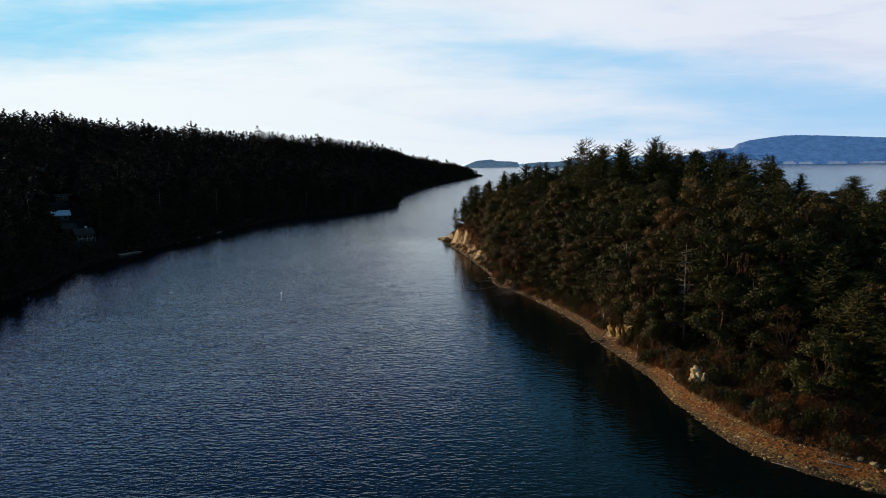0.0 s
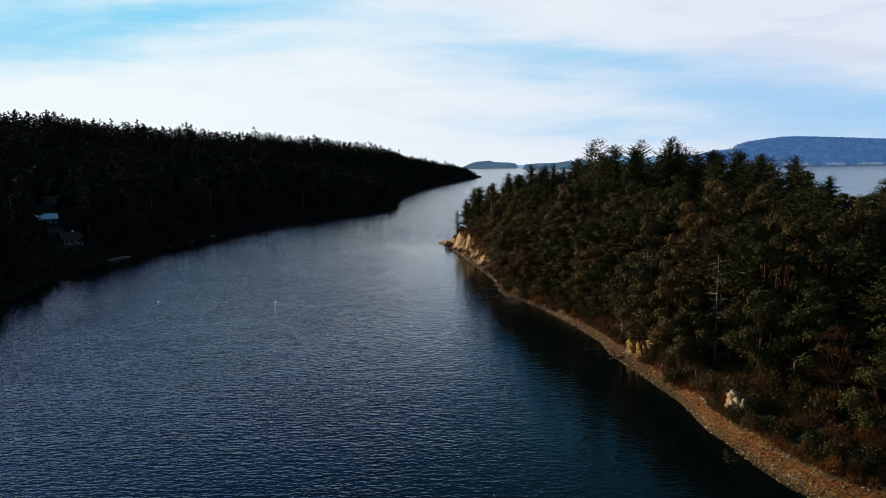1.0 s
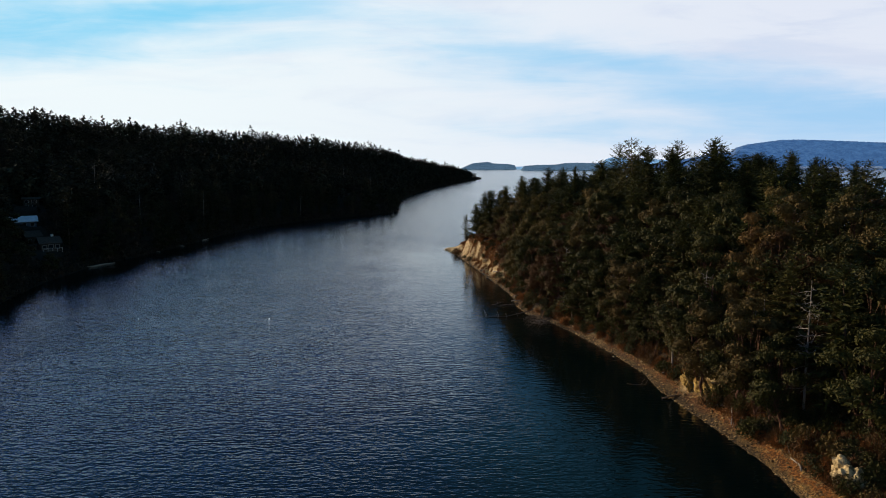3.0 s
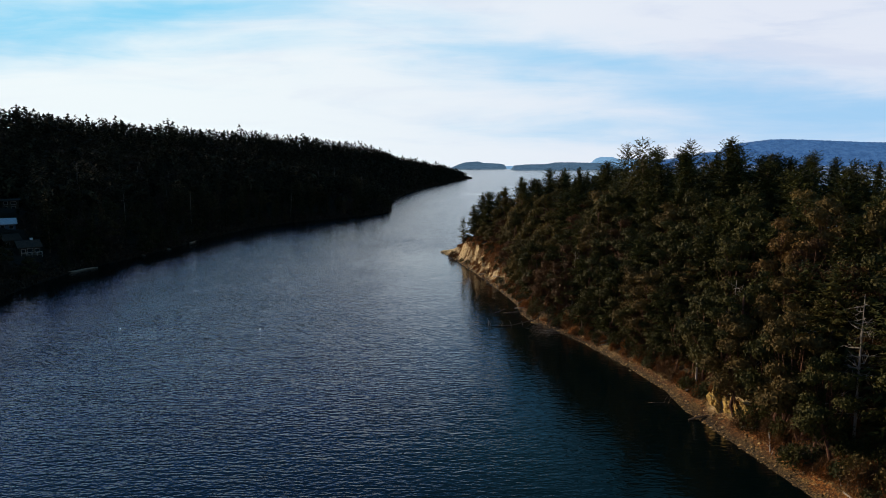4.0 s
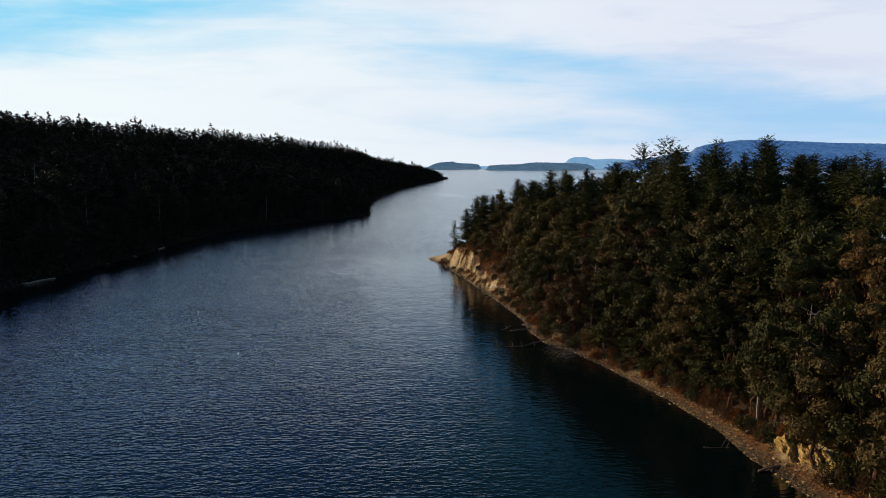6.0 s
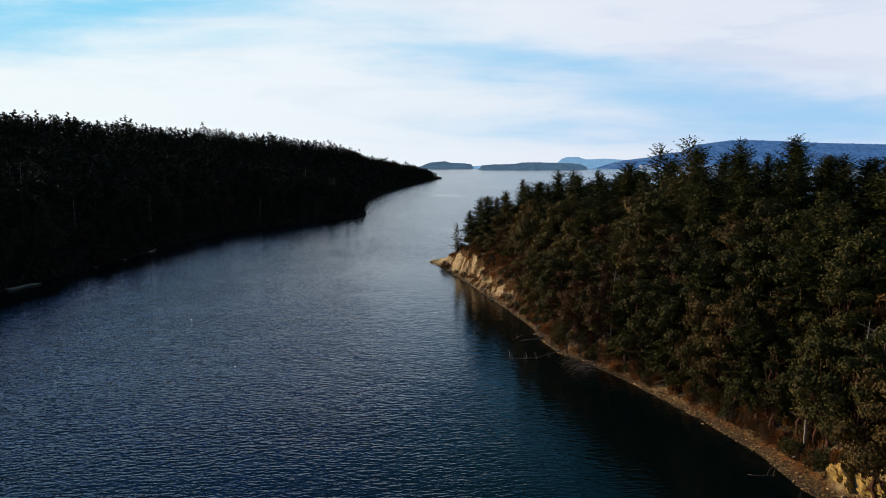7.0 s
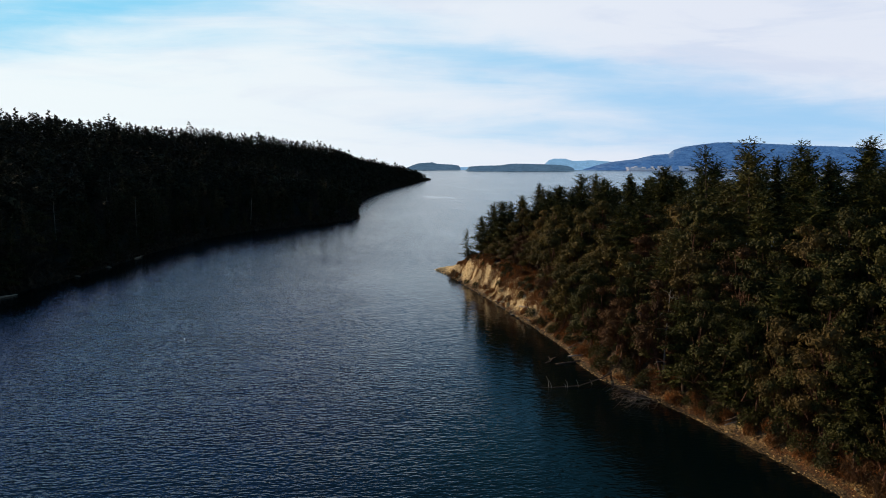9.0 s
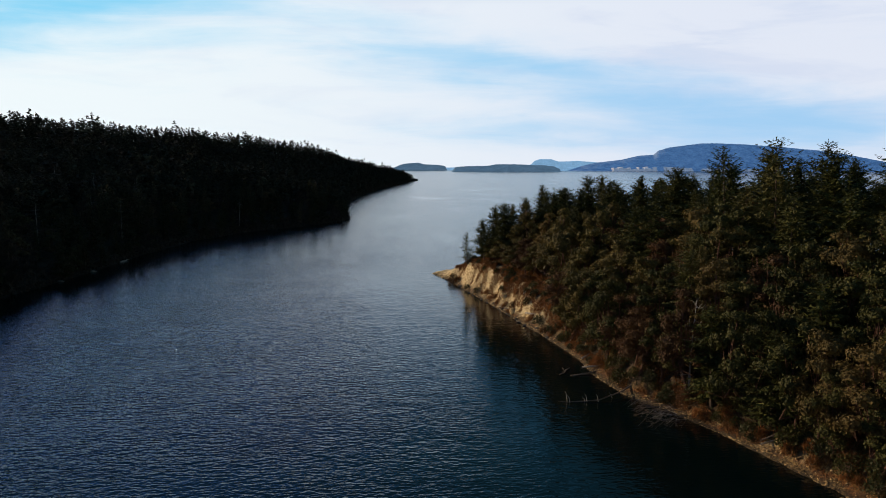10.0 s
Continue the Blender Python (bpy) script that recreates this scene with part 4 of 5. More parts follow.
# shrubs along the bank and edge of the wood
SHRUBS = [kind_of(shrub(401, 2.0, 1.5, "bare rust-brown shrub of arching twigs", BRACKEN, count=420), 2.0, "shrubs along the bank"),
          kind_of(shrub(402, 2.6, 1.8, "grey-brown leafless shrub of fine twigs", BROWN, count=460), 2.6, "shrubs along the bank"),
          kind_of(shrub(403, 2.2, 1.8, "low dark green evergreen shrub", SALAL, "evergreen_shrub", 520, 0.29), 2.2, "shrubs along the bank"),
          kind_of(shrub(404, 2.8, 2.0, "olive evergreen shrub with small leaves", MADRONE, "evergreen_shrub", 580, 0.30), 2.8, "shrubs along the bank")]
edge_pts = SHORE[3:len(WEST)]
seg = np.hypot(*np.diff(edge_pts, axis=0).T)
run = np.concatenate([[0], np.cumsum(seg)])


def along_shore(s, inland):
    """A point at s metres along the west shore, so far inland (to the east)."""
    x, y = np.interp(s, run, edge_pts[:, 0]), np.interp(s, run, edge_pts[:, 1])
    x2, y2 = np.interp(s + 0.5, run, edge_pts[:, 0]), np.interp(s + 0.5, run, edge_pts[:, 1])
    dx, dy = x2 - x, y2 - y
    ln = np.hypot(dx, dy) + 1e-9
    return x + dy / ln * inland, y - dx / ln * inland


for i in range(520):
    s = rnd.uniform(2, run[-1] - 22) if i < 300 else (rnd.uniform(2, 60) if i < 400 else rnd.uniform(48, 130))
    x, y = along_shore(s, 0)
    wb, zb, hb, bw = (float(v) for v in island_zone(x, y, 0))
    inland = wb + rnd.uniform(0.2 if y < 112 else -0.7, bw + (7.0 if y < 115 else 2.0))
    if y > 236 and inland < wb + bw * 0.85 and rnd.random() < 0.7:
        continue
    if abs(y - 131.8) < 5 and inland < wb + bw:
        continue
    x, y = along_shore(s, inland)
    k = SHRUBS[int(rnd.choice(4, p=[0.2, 0.2, 0.33, 0.27] if y > 112 else [0.12, 0.28, 0.32, 0.28]))]
    sc = rnd.uniform(0.45, 1.0) * (0.8 if y > 250 else 1.0)
    grow(k, x, y, float(island_height(x, y)) - 0.05, sc, rnd)

for x, y, i, sc in [(41.6, 101.4, 2, 0.9), (41.8, 99.5, 3, 0.8), (41.2, 97.2, 2, 0.8), (39.6, 102.6, 0, 0.8), (38.8, 104.4, 2, 0.8), (39.1, 106.8, 0, 0.9), (38.4, 109.2, 2, 0.9), (38.0, 111.6, 1, 0.8),
                    (37.5, 126.8, 0, 0.8), (38.2, 130.1, 2, 0.8), (37.8, 133.1, 3, 0.7), (37.2, 135.9, 0, 0.8), (35.2, 137.8, 2, 0.9), (36.0, 125.2, 1, 0.9), (36.2, 128.6, 2, 0.8), (36.0, 130.8, 0, 0.8), (35.8, 134.4, 3, 0.8), (35.5, 136.4, 0, 0.8), (34.8, 127.0, 1, 0.7), (33.8, 139.0, 0, 0.7)]:
    grow(SHRUBS[i], x, y, float(island_height(x, y)) - 0.05, sc, rnd)

# ground cover: leafy understorey, dry bracken on the bank
n = 70000
ux, uy = rnd.uniform(6, 100, n), rnd.uniform(70, 322, n)
ud = shore_distance(SHORE, ux, uy)
wb, zb, hb, bw = island_zone(ux, uy, ud)
ok = (ud > wb + 0.3) & (ud < 34) & ((uy < 240) | (ud > wb + bw)) & (wave(ux, uy, 31, 7) > -0.35)
ux, uy, ud = ux[ok], uy[ok], ud[ok]
uz = island_height(ux, uy, ud) + rnd.uniform(0, 1.2, len(ux)) * (0.6 + 0.4 * wave(ux, uy, 32, 4))
ln = 0.32 + 0.3 * rnd.random(len(ux))
q = leaf_blades(np.stack([ux, uy, uz], 1), rnd.normal(size=(len(ux), 3)) + np.array([0, 0, 0.4]), ln, ln * 0.6, rnd)
tagged(new("undergrowth", soup_mesh("undergrowth", q, SALAL)), "low dark leafy undergrowth beneath the island trees", "undergrowth", kind="stuff")
n = 170000
s = np.where(rnd.random(n) < 0.70, rnd.uniform(0, run[-1] - 10, n), rnd.uniform(run[-1] - 105, run[-1] - 10, n))
bx, by = along_shore(s, 0)
wb, zb, hb, bw = island_zone(bx, by, 0)
inl = wb + rnd.uniform(-0.3, 1, n) * (bw + np.where(by > 225, 5.0, 3.0))
bx, by = along_shore(s, inl)
tuft = wave(bx, by, 33, 4.5) + 0.4 * wave(bx, by, 34, 11)
steep = (by > 224) & (inl < wb + bw * 0.9)
up = (inl - wb) / bw
bare = np.interp(by, [224, 240, 262, 280, 290, 312, 320], [0.15, 0.34, 0.46, 0.60, 0.70, 0.65, 2.0])
ok = (inl > wb - np.where(by < 112, 0.4, 0.9)) & (tuft > np.where(steep, np.where(up > bare + 0.18 * wave(bx, by, 35, 6), -1.1, 0.55), np.where((by > 112) & (by < 205), 0.0, -0.6))) & ((np.abs(by - 131.8) > 4.5) | (inl > wb + bw))
bx, by = bx[ok], by[ok]
bz = island_height(bx, by) + rnd.uniform(0.0, 0.75, len(bx))
ln = 0.45 + 0.5 * rnd.random(len(bx))
q = leaf_blades(np.stack([bx, by, bz], 1), rnd.normal(size=(len(bx), 3)) * 0.6 + np.array([-0.25, 0, 0.8]), ln, 0.05 + 0.07 * rnd.random(len(bx)), rnd)
tagged(new("dry_bracken", soup_mesh("dry_bracken", q, BRACKEN)), "rust-brown dry bracken and grass on the bank", "bracken", kind="stuff")

# ---------------------------------------------------------------- beach
base = [lump(1, 1, 0.7, i, 1, 0.3) for i in range(5)]
pv = []
pf = []
n = 5200
s = rnd.uniform(0, run[-1] - 3, n)
bx, by = along_shore(s, 0)
wb, zb, hb, bw = island_zone(bx, by, 0)
bx, by = along_shore(s, np.where(rnd.random(n) < 0.5, rnd.uniform(-0.08, 0.18, n), rnd.uniform(0.0, 1.05, n)) * wb)
bz = island_height(bx, by)
count = 0
for x, y, z in zip(bx, by, bz):
    b = base[int(rnd.integers(5))]
    r = 0.06 + 0.20 * rnd.random() ** 4
    w = rnd.random() * 6.28
    V = np.array([tuple(v) for v in b.v]) * np.array([r * rnd.uniform(0.8, 1.5), r, r * 0.8])
    V = np.stack([V[:, 0] * math.cos(w) - V[:, 1] * math.sin(w), V[:, 0] * math.sin(w) + V[:, 1] * math.cos(w), V[:, 2]], 1) + (x, y, z + r * 0.15)
    pv.append(V)
    pf.append(np.array(b.f) + count)
    count += len(V)
tagged(new("beach_stones", solid("beach_stones", np.concatenate(pv), np.concatenate(pf), SHINGLE)), "scattered grey-brown cobbles on the gravel beach", "stones", kind="stuff")

boulders = [(44.6, 80.4, 0.95, "pale"), (46.3, 78.1, 0.55, ""), (47.4, 77.0, 0.7, "pale"), (48.4, 75.9, 0.8, "pale"), (49.2, 74.6, 0.7, ""), (50.0, 73.2, 0.8, "pale"), (50.7, 72.0, 0.6, ""), (51.6, 71.3, 0.8, "pale"),
            (47.9, 78.4, 0.5, ""), (47.5, 70.9, 0.6, "pale"), (50.0, 69.6, 0.55, "pale"), (45.4, 79.2, 0.4, ""), (42.2, 83.9, 0.35, "pale"), (40.6, 87.2, 0.3, ""), (28.5, 156.5, 0.75, "pale"), (34.4, 137.8, 0.5, "pale"),
            (34.0, 131.0, 0.45, "pale"), (33.7, 132.6, 0.5, "pale"), (33.2, 134.6, 0.36, ""), (35.0, 127.2, 0.4, "pale"), (33.4, 128.4, 0.4, ""), (35.2, 121.6, 0.35, ""), (31.9, 149.8, 0.45, "pale"), (16.4, 217.5, 0.55, "pale"),
            (16.1, 220.2, 0.5, "pale"), (16.0, 222.6, 0.6, ""), (14.0, 231.0, 0.45, ""), (12.9, 239.5, 0.5, ""), (10.9, 250.5, 0.55, ""), (8.6, 265.0, 0.5, ""), (6.8, 276.0, 0.55, ""), (4.0, 291.0, 0.6, ""),
            (1.9, 305.0, 0.7, ""), (-0.9, 316.0, 0.8, ""), (-2.8, 323.4, 0.7, "pale")]
for i, (x, y, r, look_of) in enumerate(boulders):
    r *= 0.44
    sh = lump(r * 1.3, r, r * 0.85, 20 + i, 2, 0.35)
    ob = new("boulder", sh.mesh("boulder", PALESTONE if look_of else STONE))
    ob.matrix_basis = Matrix.LocRotScale((x, y, float(island_height(x, y)) + r * 0.3), Euler((0, 0, i * 1.7)), None)
    tagged(ob, "pale weathered boulder on the gravel beach" if look_of else "brown sandstone boulder at the beach edge", "boulder", "boulders on the beach")

# the cream rock that stands out of the bank, and the broken sandstone faces
for x, y, rx, ry, rz, lab in [(39.6, 99.6, 1.35, 1.6, 2.0, "cream weathered sandstone rock standing out of the bank"), (39.9, 98.0, 0.9, 1.1, 1.3, "low cream sandstone rock beside a larger one")]:
    sh = lump(rx, ry, rz, int(x * 7), 4, 0.48)
    ob = new("rock_outcrop", sh.mesh("rock_outcrop", PALESTONE))
    ob.matrix_basis = Matrix.LocRotScale((x, y, float(island_height(x, y)) + rz * 0.25), Euler((0, -0.2, 0.4)), None)
    tagged(ob, lab, "rock", "cream rocks in the bank")
for i in range(18):
    if i < 9:
        x, y = 36.5 - 0.22 * i + 0.35 * (i % 2), 127.8 + 1.0 * i
        r = 0.75 + 0.35 * rnd.random()
        zup = -0.05 + 0.18 * (i % 3)
    else:
        s = run[-1] - 4 - (i - 9) * 9.5
        x, y = along_shore(s, 0)
        wb, zb, hb, bw = (float(v) for v in island_zone(x, y, 0))
        x, y = along_shore(s, wb + bw * rnd.uniform(0.0, 0.3))
        r = rnd.uniform(0.5, 1.0) * (0.7 if y > 315 else 1.0)
        zup = 0.0
    sh = lump(r * 0.6, r * (1.7 if i < 9 else 1.3), r * (1.6 if i < 9 else 1.1), 60 + i, 3, 0.50)
    ob = new("rock_ledge", sh.mesh("rock_ledge", OCHRE if i < 9 else STONE))
    ob.matrix_basis = Matrix.LocRotScale((x, y, float(island_height(x, y)) + zup - r * 0.25), Euler((0.2, -0.35, rnd.normal() * 0.5)), None)
    tagged(ob, "broken yellow-brown sandstone ledge in the bank", "rock ledge", "sandstone ledges of the bank")


grow(SHRUBS[1], 1.6, 305.5, float(island_height(1.6, 305.5)) - 0.1, 1.25, rnd)
grow(SHRUBS[0], 3.0, 304.0, float(island_height(3.0, 304.0)) - 0.1, 0.9, rnd)
for i in range(26):
    s = run[-1] - 3 - i * 3.6 - rnd.uniform(0, 2)
    x, y = along_shore(s, rnd.uniform(-0.5, 0.7))
    r = rnd.uniform(0.16, 0.30) + 0.4 * rnd.random() ** 4
    ob = new("shore_rock", lump(r * 1.9, r, r * 0.7, 160 + i, 2, 0.6).mesh("shore_rock", DARKSTONE))
    ob.matrix_basis = Matrix.LocRotScale((x, y, max(0.0, float(island_height(x, y))) + 0.05), Euler((0, 0, i * 1.3)), None)
    tagged(ob, "dark weed-covered rock at the foot of the cliff", "rock", "rocks below the sandstone cliff")


def driftlog(x, y, heading, length, r, pale, stubs=3, pitch=0.0, lift=None):
    t = thing("driftwood_log", "bleached driftwood log lying on the beach" if pale else "dark fallen log at the waterline", "log", "driftwood on the shore")
    mat = DEADWOOD if pale else WETWOOD
    sh = Shape().tube([(-length / 2, 0, 0), (-length * 0.2, 0.04 * length * rnd.normal(), 0.03), (length * 0.2, 0.03 * length * rnd.normal(), 0.02), (length / 2, 0, 0)], [r, r * 0.95, r * 0.8, r * 0.45], 8)
    part("stem", sh.mesh("log_stem", mat, False), t)
    for j in range(stubs):
        u, w = rnd.uniform(-0.4, 0.5) * length, rnd.uniform(0.3, 2.8)
        ln = rnd.uniform(0.5, 1.6)
        st = Shape().tube([(u, 0, 0), (u + 0.3 * ln, math.cos(w) * ln * 0.6, math.sin(w) * ln * 0.6), (u + 0.7 * ln, math.cos(w) * ln, math.sin(w) * ln)], [r * 0.4, r * 0.3, r * 0.1], 5)
        part("branch_stub", st.mesh("log_stub", mat), t)
    z = float(island_height(x, y)) if lift is None else lift
    t.matrix_basis = Matrix.LocRotScale((x, y, max(z, -0.1) + r * 0.6), Euler((0, -pitch, heading)), None)
    return t


for x, y, hd, ln, r, pale, st, pit in [(16.6, 207.4, -0.2, 5.5, 0.16, 1, 2, 0.1), (15.4, 205.8, 0.18, 9.5, 0.15, 0, 2, 0.08), (10.4, 207.6, 0.9, 5, 0.13, 0, 3, 0.0), (13.8, 245.0, -1.1, 7, 0.2, 1, 1, 0.05), (17.8, 224.0, 0.6, 5, 0.14, 1, 4, 0.55),
                                       (14.8, 255.0, 0.5, 4.5, 0.12, 1, 3, 0.35), (35.7, 119.9, 1.2, 4.5, 0.13, 1, 2, 0.6), (36.3, 124.4, -0.7, 4.2, 0.15, 1, 2, 0.1), (35.2, 131.6, 1.6, 4.0, 0.12, 1, 3, 0.5), (34.6, 141.2, 0.1, 3.6, 0.12, 1, 3, 0.05),
                                       (30.0, 170.6, 0.35, 8.5, 0.10, 0, 1, 0.30), (28.0, 169.6, 0.2, 4.0, 0.07, 1, 2, 0.1), (37.6, 106.5, 1.4, 4.5, 0.12, 1, 1, 0.0), (41.2, 76.2, 2.35, 2.8, 0.09, 1, 0, 0.0), (39.0, 83.0, 2.1, 2.4, 0.07, 1, 0, 0.0),
                                       (46.6, 74.6, 2.5, 3.5, 0.11, 1, 1, 0.0), (28.3, 140.0, -0.1, 3.2, 0.08, 0, 3, 0.0), (16.9, 214.0, 0.6, 4.0, 0.15, 1, 2, 0.2), (9.6, 262, -1.2, 4.5, 0.13, 1, 2, 0.05), (32.6, 133.0, 0.2, 5.0, 0.14, 0, 3, 0.1)]:
    driftlog(x, y, hd, ln, r, pale, st, pit)

# the tree that has fallen from the bank into the water
t = thing("fallen_tree", "dark fallen tree lying from the bank into the water", "fallen tree")
sh = Shape().tube([(21.5, 196.8, 2.2), (16.2, 193.5, 0.75), (11.3, 191.0, 0.25), (6.1, 191.2, -0.02), (2.5, 192.2, -0.1)], [0.15, 0.13, 0.10, 0.07, 0.03], 8)
part("stem", sh.mesh("fallen_stem", WETWOOD, False), t)
for x, y, h in [(6.1, 191.3, 2.0), (6.5, 191.1, 1.2), (9.3, 190.9, 1.4), (9.0, 191.0, 0.8), (11.2, 191.0, 1.3), (14.0, 192.3, 0.9)]:
    st = Shape().tube([(x, y, -0.1), (x - 0.15, y, h * 0.6), (x - 0.45, y + 0.1, h)], [0.07, 0.05, 0.02], 5)
    part("branch_stub", st.mesh("fallen_stub", DEADWOOD), t)
t = thing("root_mass", "tangled dark roots and branches hanging over the water", "roots")
for i in range(60):
    a = np.array([rnd.uniform(16.6, 21.0), rnd.uniform(178.6, 187.0), 1.3])
    e = a + np.array([-rnd.uniform(0.8, 3.6), rnd.normal() * 1.2, -rnd.uniform(0.5, 1.3)])
    rt = Shape().tube([a, (a + e) / 2 + np.array([rnd.normal() * 0.4, rnd.normal() * 0.5, 0.6]), e], [0.045, 0.03, 0.01], 4)
    for j in range(3):
        p0 = a + (e - a) * rnd.uniform(0.3, 0.9) + np.array([0, 0, 0.3])
        p1 = p0 + rnd.normal(size=3) * np.array([0.6, 0.6, 0.35])
        rt.tube([p0, (p0 + p1) / 2 + rnd.normal(size=3) * 0.1, p1], [0.022, 0.015, 0.006], 3)
    part("root", rt.mesh("root", WETWOOD if i % 6 else DEADWOOD), t)

# ---------------------------------------------------------------- the channel
for x, y, r in [(-45.9, 189.8, 0.17), (-65.5, 230.0, 0.10), (-78.0, 191.4, 0.10)]:
    t = thing("mooring_buoy", "small white mooring buoy afloat on the channel", "buoy", "buoys in the channel")
    bl = lump(r, r, r * 0.9, 3, 2, 0.0)
    part("float", bl.mesh("buoy_float", BUOY, False), t)
    part("ring", Shape().tube([(0, 0, r * 0.7), (0, 0, r * 1.25)], [r * 0.25, r * 0.16], 8).mesh("buoy_ring", WETWOOD), t)
    t.matrix_basis = Matrix.Translation((x, y, r * 0.25))

# ---------------------------------------------------------------- the wooded hillside
HOMES = [(-172, 306, 8.5), (-186, 331, 5.5), (-149, 279, 7), (-160, 290, 5)]


def clear_of_homes(x, y):
    ok = np.ones(len(x), bool)
    for hx, hy, r in HOMES:
        ok &= (x - hx) ** 2 + (y - hy) ** 2 > r * r
    return ok


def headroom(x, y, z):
    """How tall trees may stand and stay under the starting camera's sightline to the houses."""
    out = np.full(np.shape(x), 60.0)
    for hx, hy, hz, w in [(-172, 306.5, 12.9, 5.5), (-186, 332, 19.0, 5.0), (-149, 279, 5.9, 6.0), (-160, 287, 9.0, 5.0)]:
        # way from the houses to where the camera starts
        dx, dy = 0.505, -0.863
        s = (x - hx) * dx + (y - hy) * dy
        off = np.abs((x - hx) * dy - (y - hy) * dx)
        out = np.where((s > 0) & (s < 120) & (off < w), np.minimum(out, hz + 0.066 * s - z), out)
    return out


SHORE_FIRS = [kind_of(fir_tree(501 + i, h, r, 0.06, lab, HILLTREE, 80, 8, rg, "conifer_tree", False, 2.0, 0.65, 1.7), h, "conifers on the far shore") for i, (h, r, lab, rg) in enumerate([
    (22, 4.4, "tall dark conifer on the shaded hillside", 0.3), (19, 4.6, "dark conifer with uneven boughs by the channel", 0.35), (24, 4.2, "slim dark conifer on the shaded shore", 0.35)])]
SHORE_BROAD = [kind_of(broad_tree(521 + i, 14, 4.4, lab, mat, BARK, 1300, 0.95, "shore_tree", 9, tw), 14, "broadleaf trees on the far shore") for i, (lab, mat, tw) in enumerate([
    ("dark olive broadleaf tree by the channel", HILLTREE, False), ("bare brown alder by the channel", HILLDRY, True)])]
n = 4000
hx, hy = rnd.uniform(-215, -36, n), rnd.uniform(150, 640, n)
hd = shore_distance(LEFT, hx, hy)
ok = (hd > 0.4) & (hd < 30) & clear_of_homes(hx, hy)
spots = []
for x, y, d in zip(hx[ok], hy[ok], hd[ok]):
    if len(spots) >= 310 or any((x - a) ** 2 + (y - b) ** 2 < 22 for a, b in spots):
        continue
    spots.append((x, y))
    u = rnd.random()
    z = float(hill_height(x, y)) - 0.3
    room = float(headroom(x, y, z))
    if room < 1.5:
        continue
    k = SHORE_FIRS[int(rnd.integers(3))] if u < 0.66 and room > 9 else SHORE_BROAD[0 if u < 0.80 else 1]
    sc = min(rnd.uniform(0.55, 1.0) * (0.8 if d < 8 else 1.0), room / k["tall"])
    grow(k, x, y, z, sc, rnd, min(1.6, sc ** -0.4))

# grey snags that stand pale among the dark trees
SNAGS = [kind_of(dead_tree(560 + i, h, "thin grey snag among the dark hillside trees", 7, HILLSNAG), h, "snags on the hillside") for i, h in enumerate((17, 14))]
for i in range(46):
    x, y = rnd.uniform(-230, -50), rnd.uniform(230, 640)
    d = float(shore_distance(LEFT, np.array([x]), np.array([y]))[0])
    z = float(hill_height(x, y))
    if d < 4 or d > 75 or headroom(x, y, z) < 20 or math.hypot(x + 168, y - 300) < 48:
        continue
    grow(SNAGS[i % 2], x, y, z - 0.3, rnd.uniform(0.8, 1.3), rnd, 1.3)

# the rest of the forest, far too many to count
rough = [fir_sprays(np.random.default_rng(600 + i), 18.0, 1.2, rr, 46, 3, 0.28, 1.4, 0.66, 2.3) / 18.0 for i, rr in enumerate((4.4, 3.7, 4.9, 4.1, 3.5, 4.6))] + [leafy_crown(np.random.default_rng(610 + i), 0.86, 0.27, 4, 34) for i in range(2)]
plainer = [fir_sprays(np.random.default_rng(620 + i), 18.0, 1.2, rr, 14, 2, 0.25, 1.3, 0.70, 4.4) / 18.0 for i, rr in enumerate((4.4, 3.8, 4.9, 3.5))] + [leafy_crown(np.random.default_rng(660), 0.86, 0.25, 4, 13)]


def forest(name, x, y, z, tall, shapes, label, seed):
    r = np.random.default_rng(seed)
    which = r.integers(len(shapes), size=len(x))
    out = []
    for i, sh in enumerate(shapes):
        m = which == i
        if not m.any():
            continue
        w = r.random(m.sum()) * 6.283
        c, s_ = np.cos(w)[:, None, None], np.sin(w)[:, None, None]
        h = tall[m][:, None, None]
        fat = (0.8 + 0.5 * r.random(m.sum()))[:, None, None]
        px, py, pz = sh[None, :, :, 0] * h * fat, sh[None, :, :, 1] * h * fat, sh[None, :, :, 2] * h
        out.append(np.stack([px * c - py * s_ + x[m][:, None, None], px * s_ + py * c + y[m][:, None, None], pz + z[m][:, None, None]], -1).reshape(-1, 3, 3))
    return tagged(new(name, soup_mesh(name, np.concatenate(out), FARWOOD)), label, "forest", kind="stuff")


crest = lambda y: float(np.interp(y, [r[1] for r in RIDGE], [r[0] for r in RIDGE]))
n = 60000
fx, fy = rnd.uniform(-470, 100, n), rnd.uniform(120, 1700, n)
fd = shore_distance(LEFT, fx, fy)
cell = {}
keep = []
good = (fd > 1.5) & clear_of_homes(fx, fy) & ((fd > 30) | (fy < 155) | (fy > 636))
for i in np.nonzero(good)[0]:
    dist = math.hypot(fx[i], fy[i])
    if fx[i] < -60 - 0.72 * fy[i] or fx[i] < crest(fy[i]) - 16:
        continue
    g = (4.7 if dist < 560 else 5.4) if fx[i] > crest(fy[i]) + 40 else (3.9 if dist < 560 else 4.4)
    key = (g, int(fx[i] // g), int(fy[i] // g))
    if key in cell:
        continue
    cell[key] = 1
    keep.append(i)
keep = np.array(keep)
fx, fy, fd = fx[keep], fy[keep], fd[keep]
fz = hill_height(fx, fy, fd) - 0.3
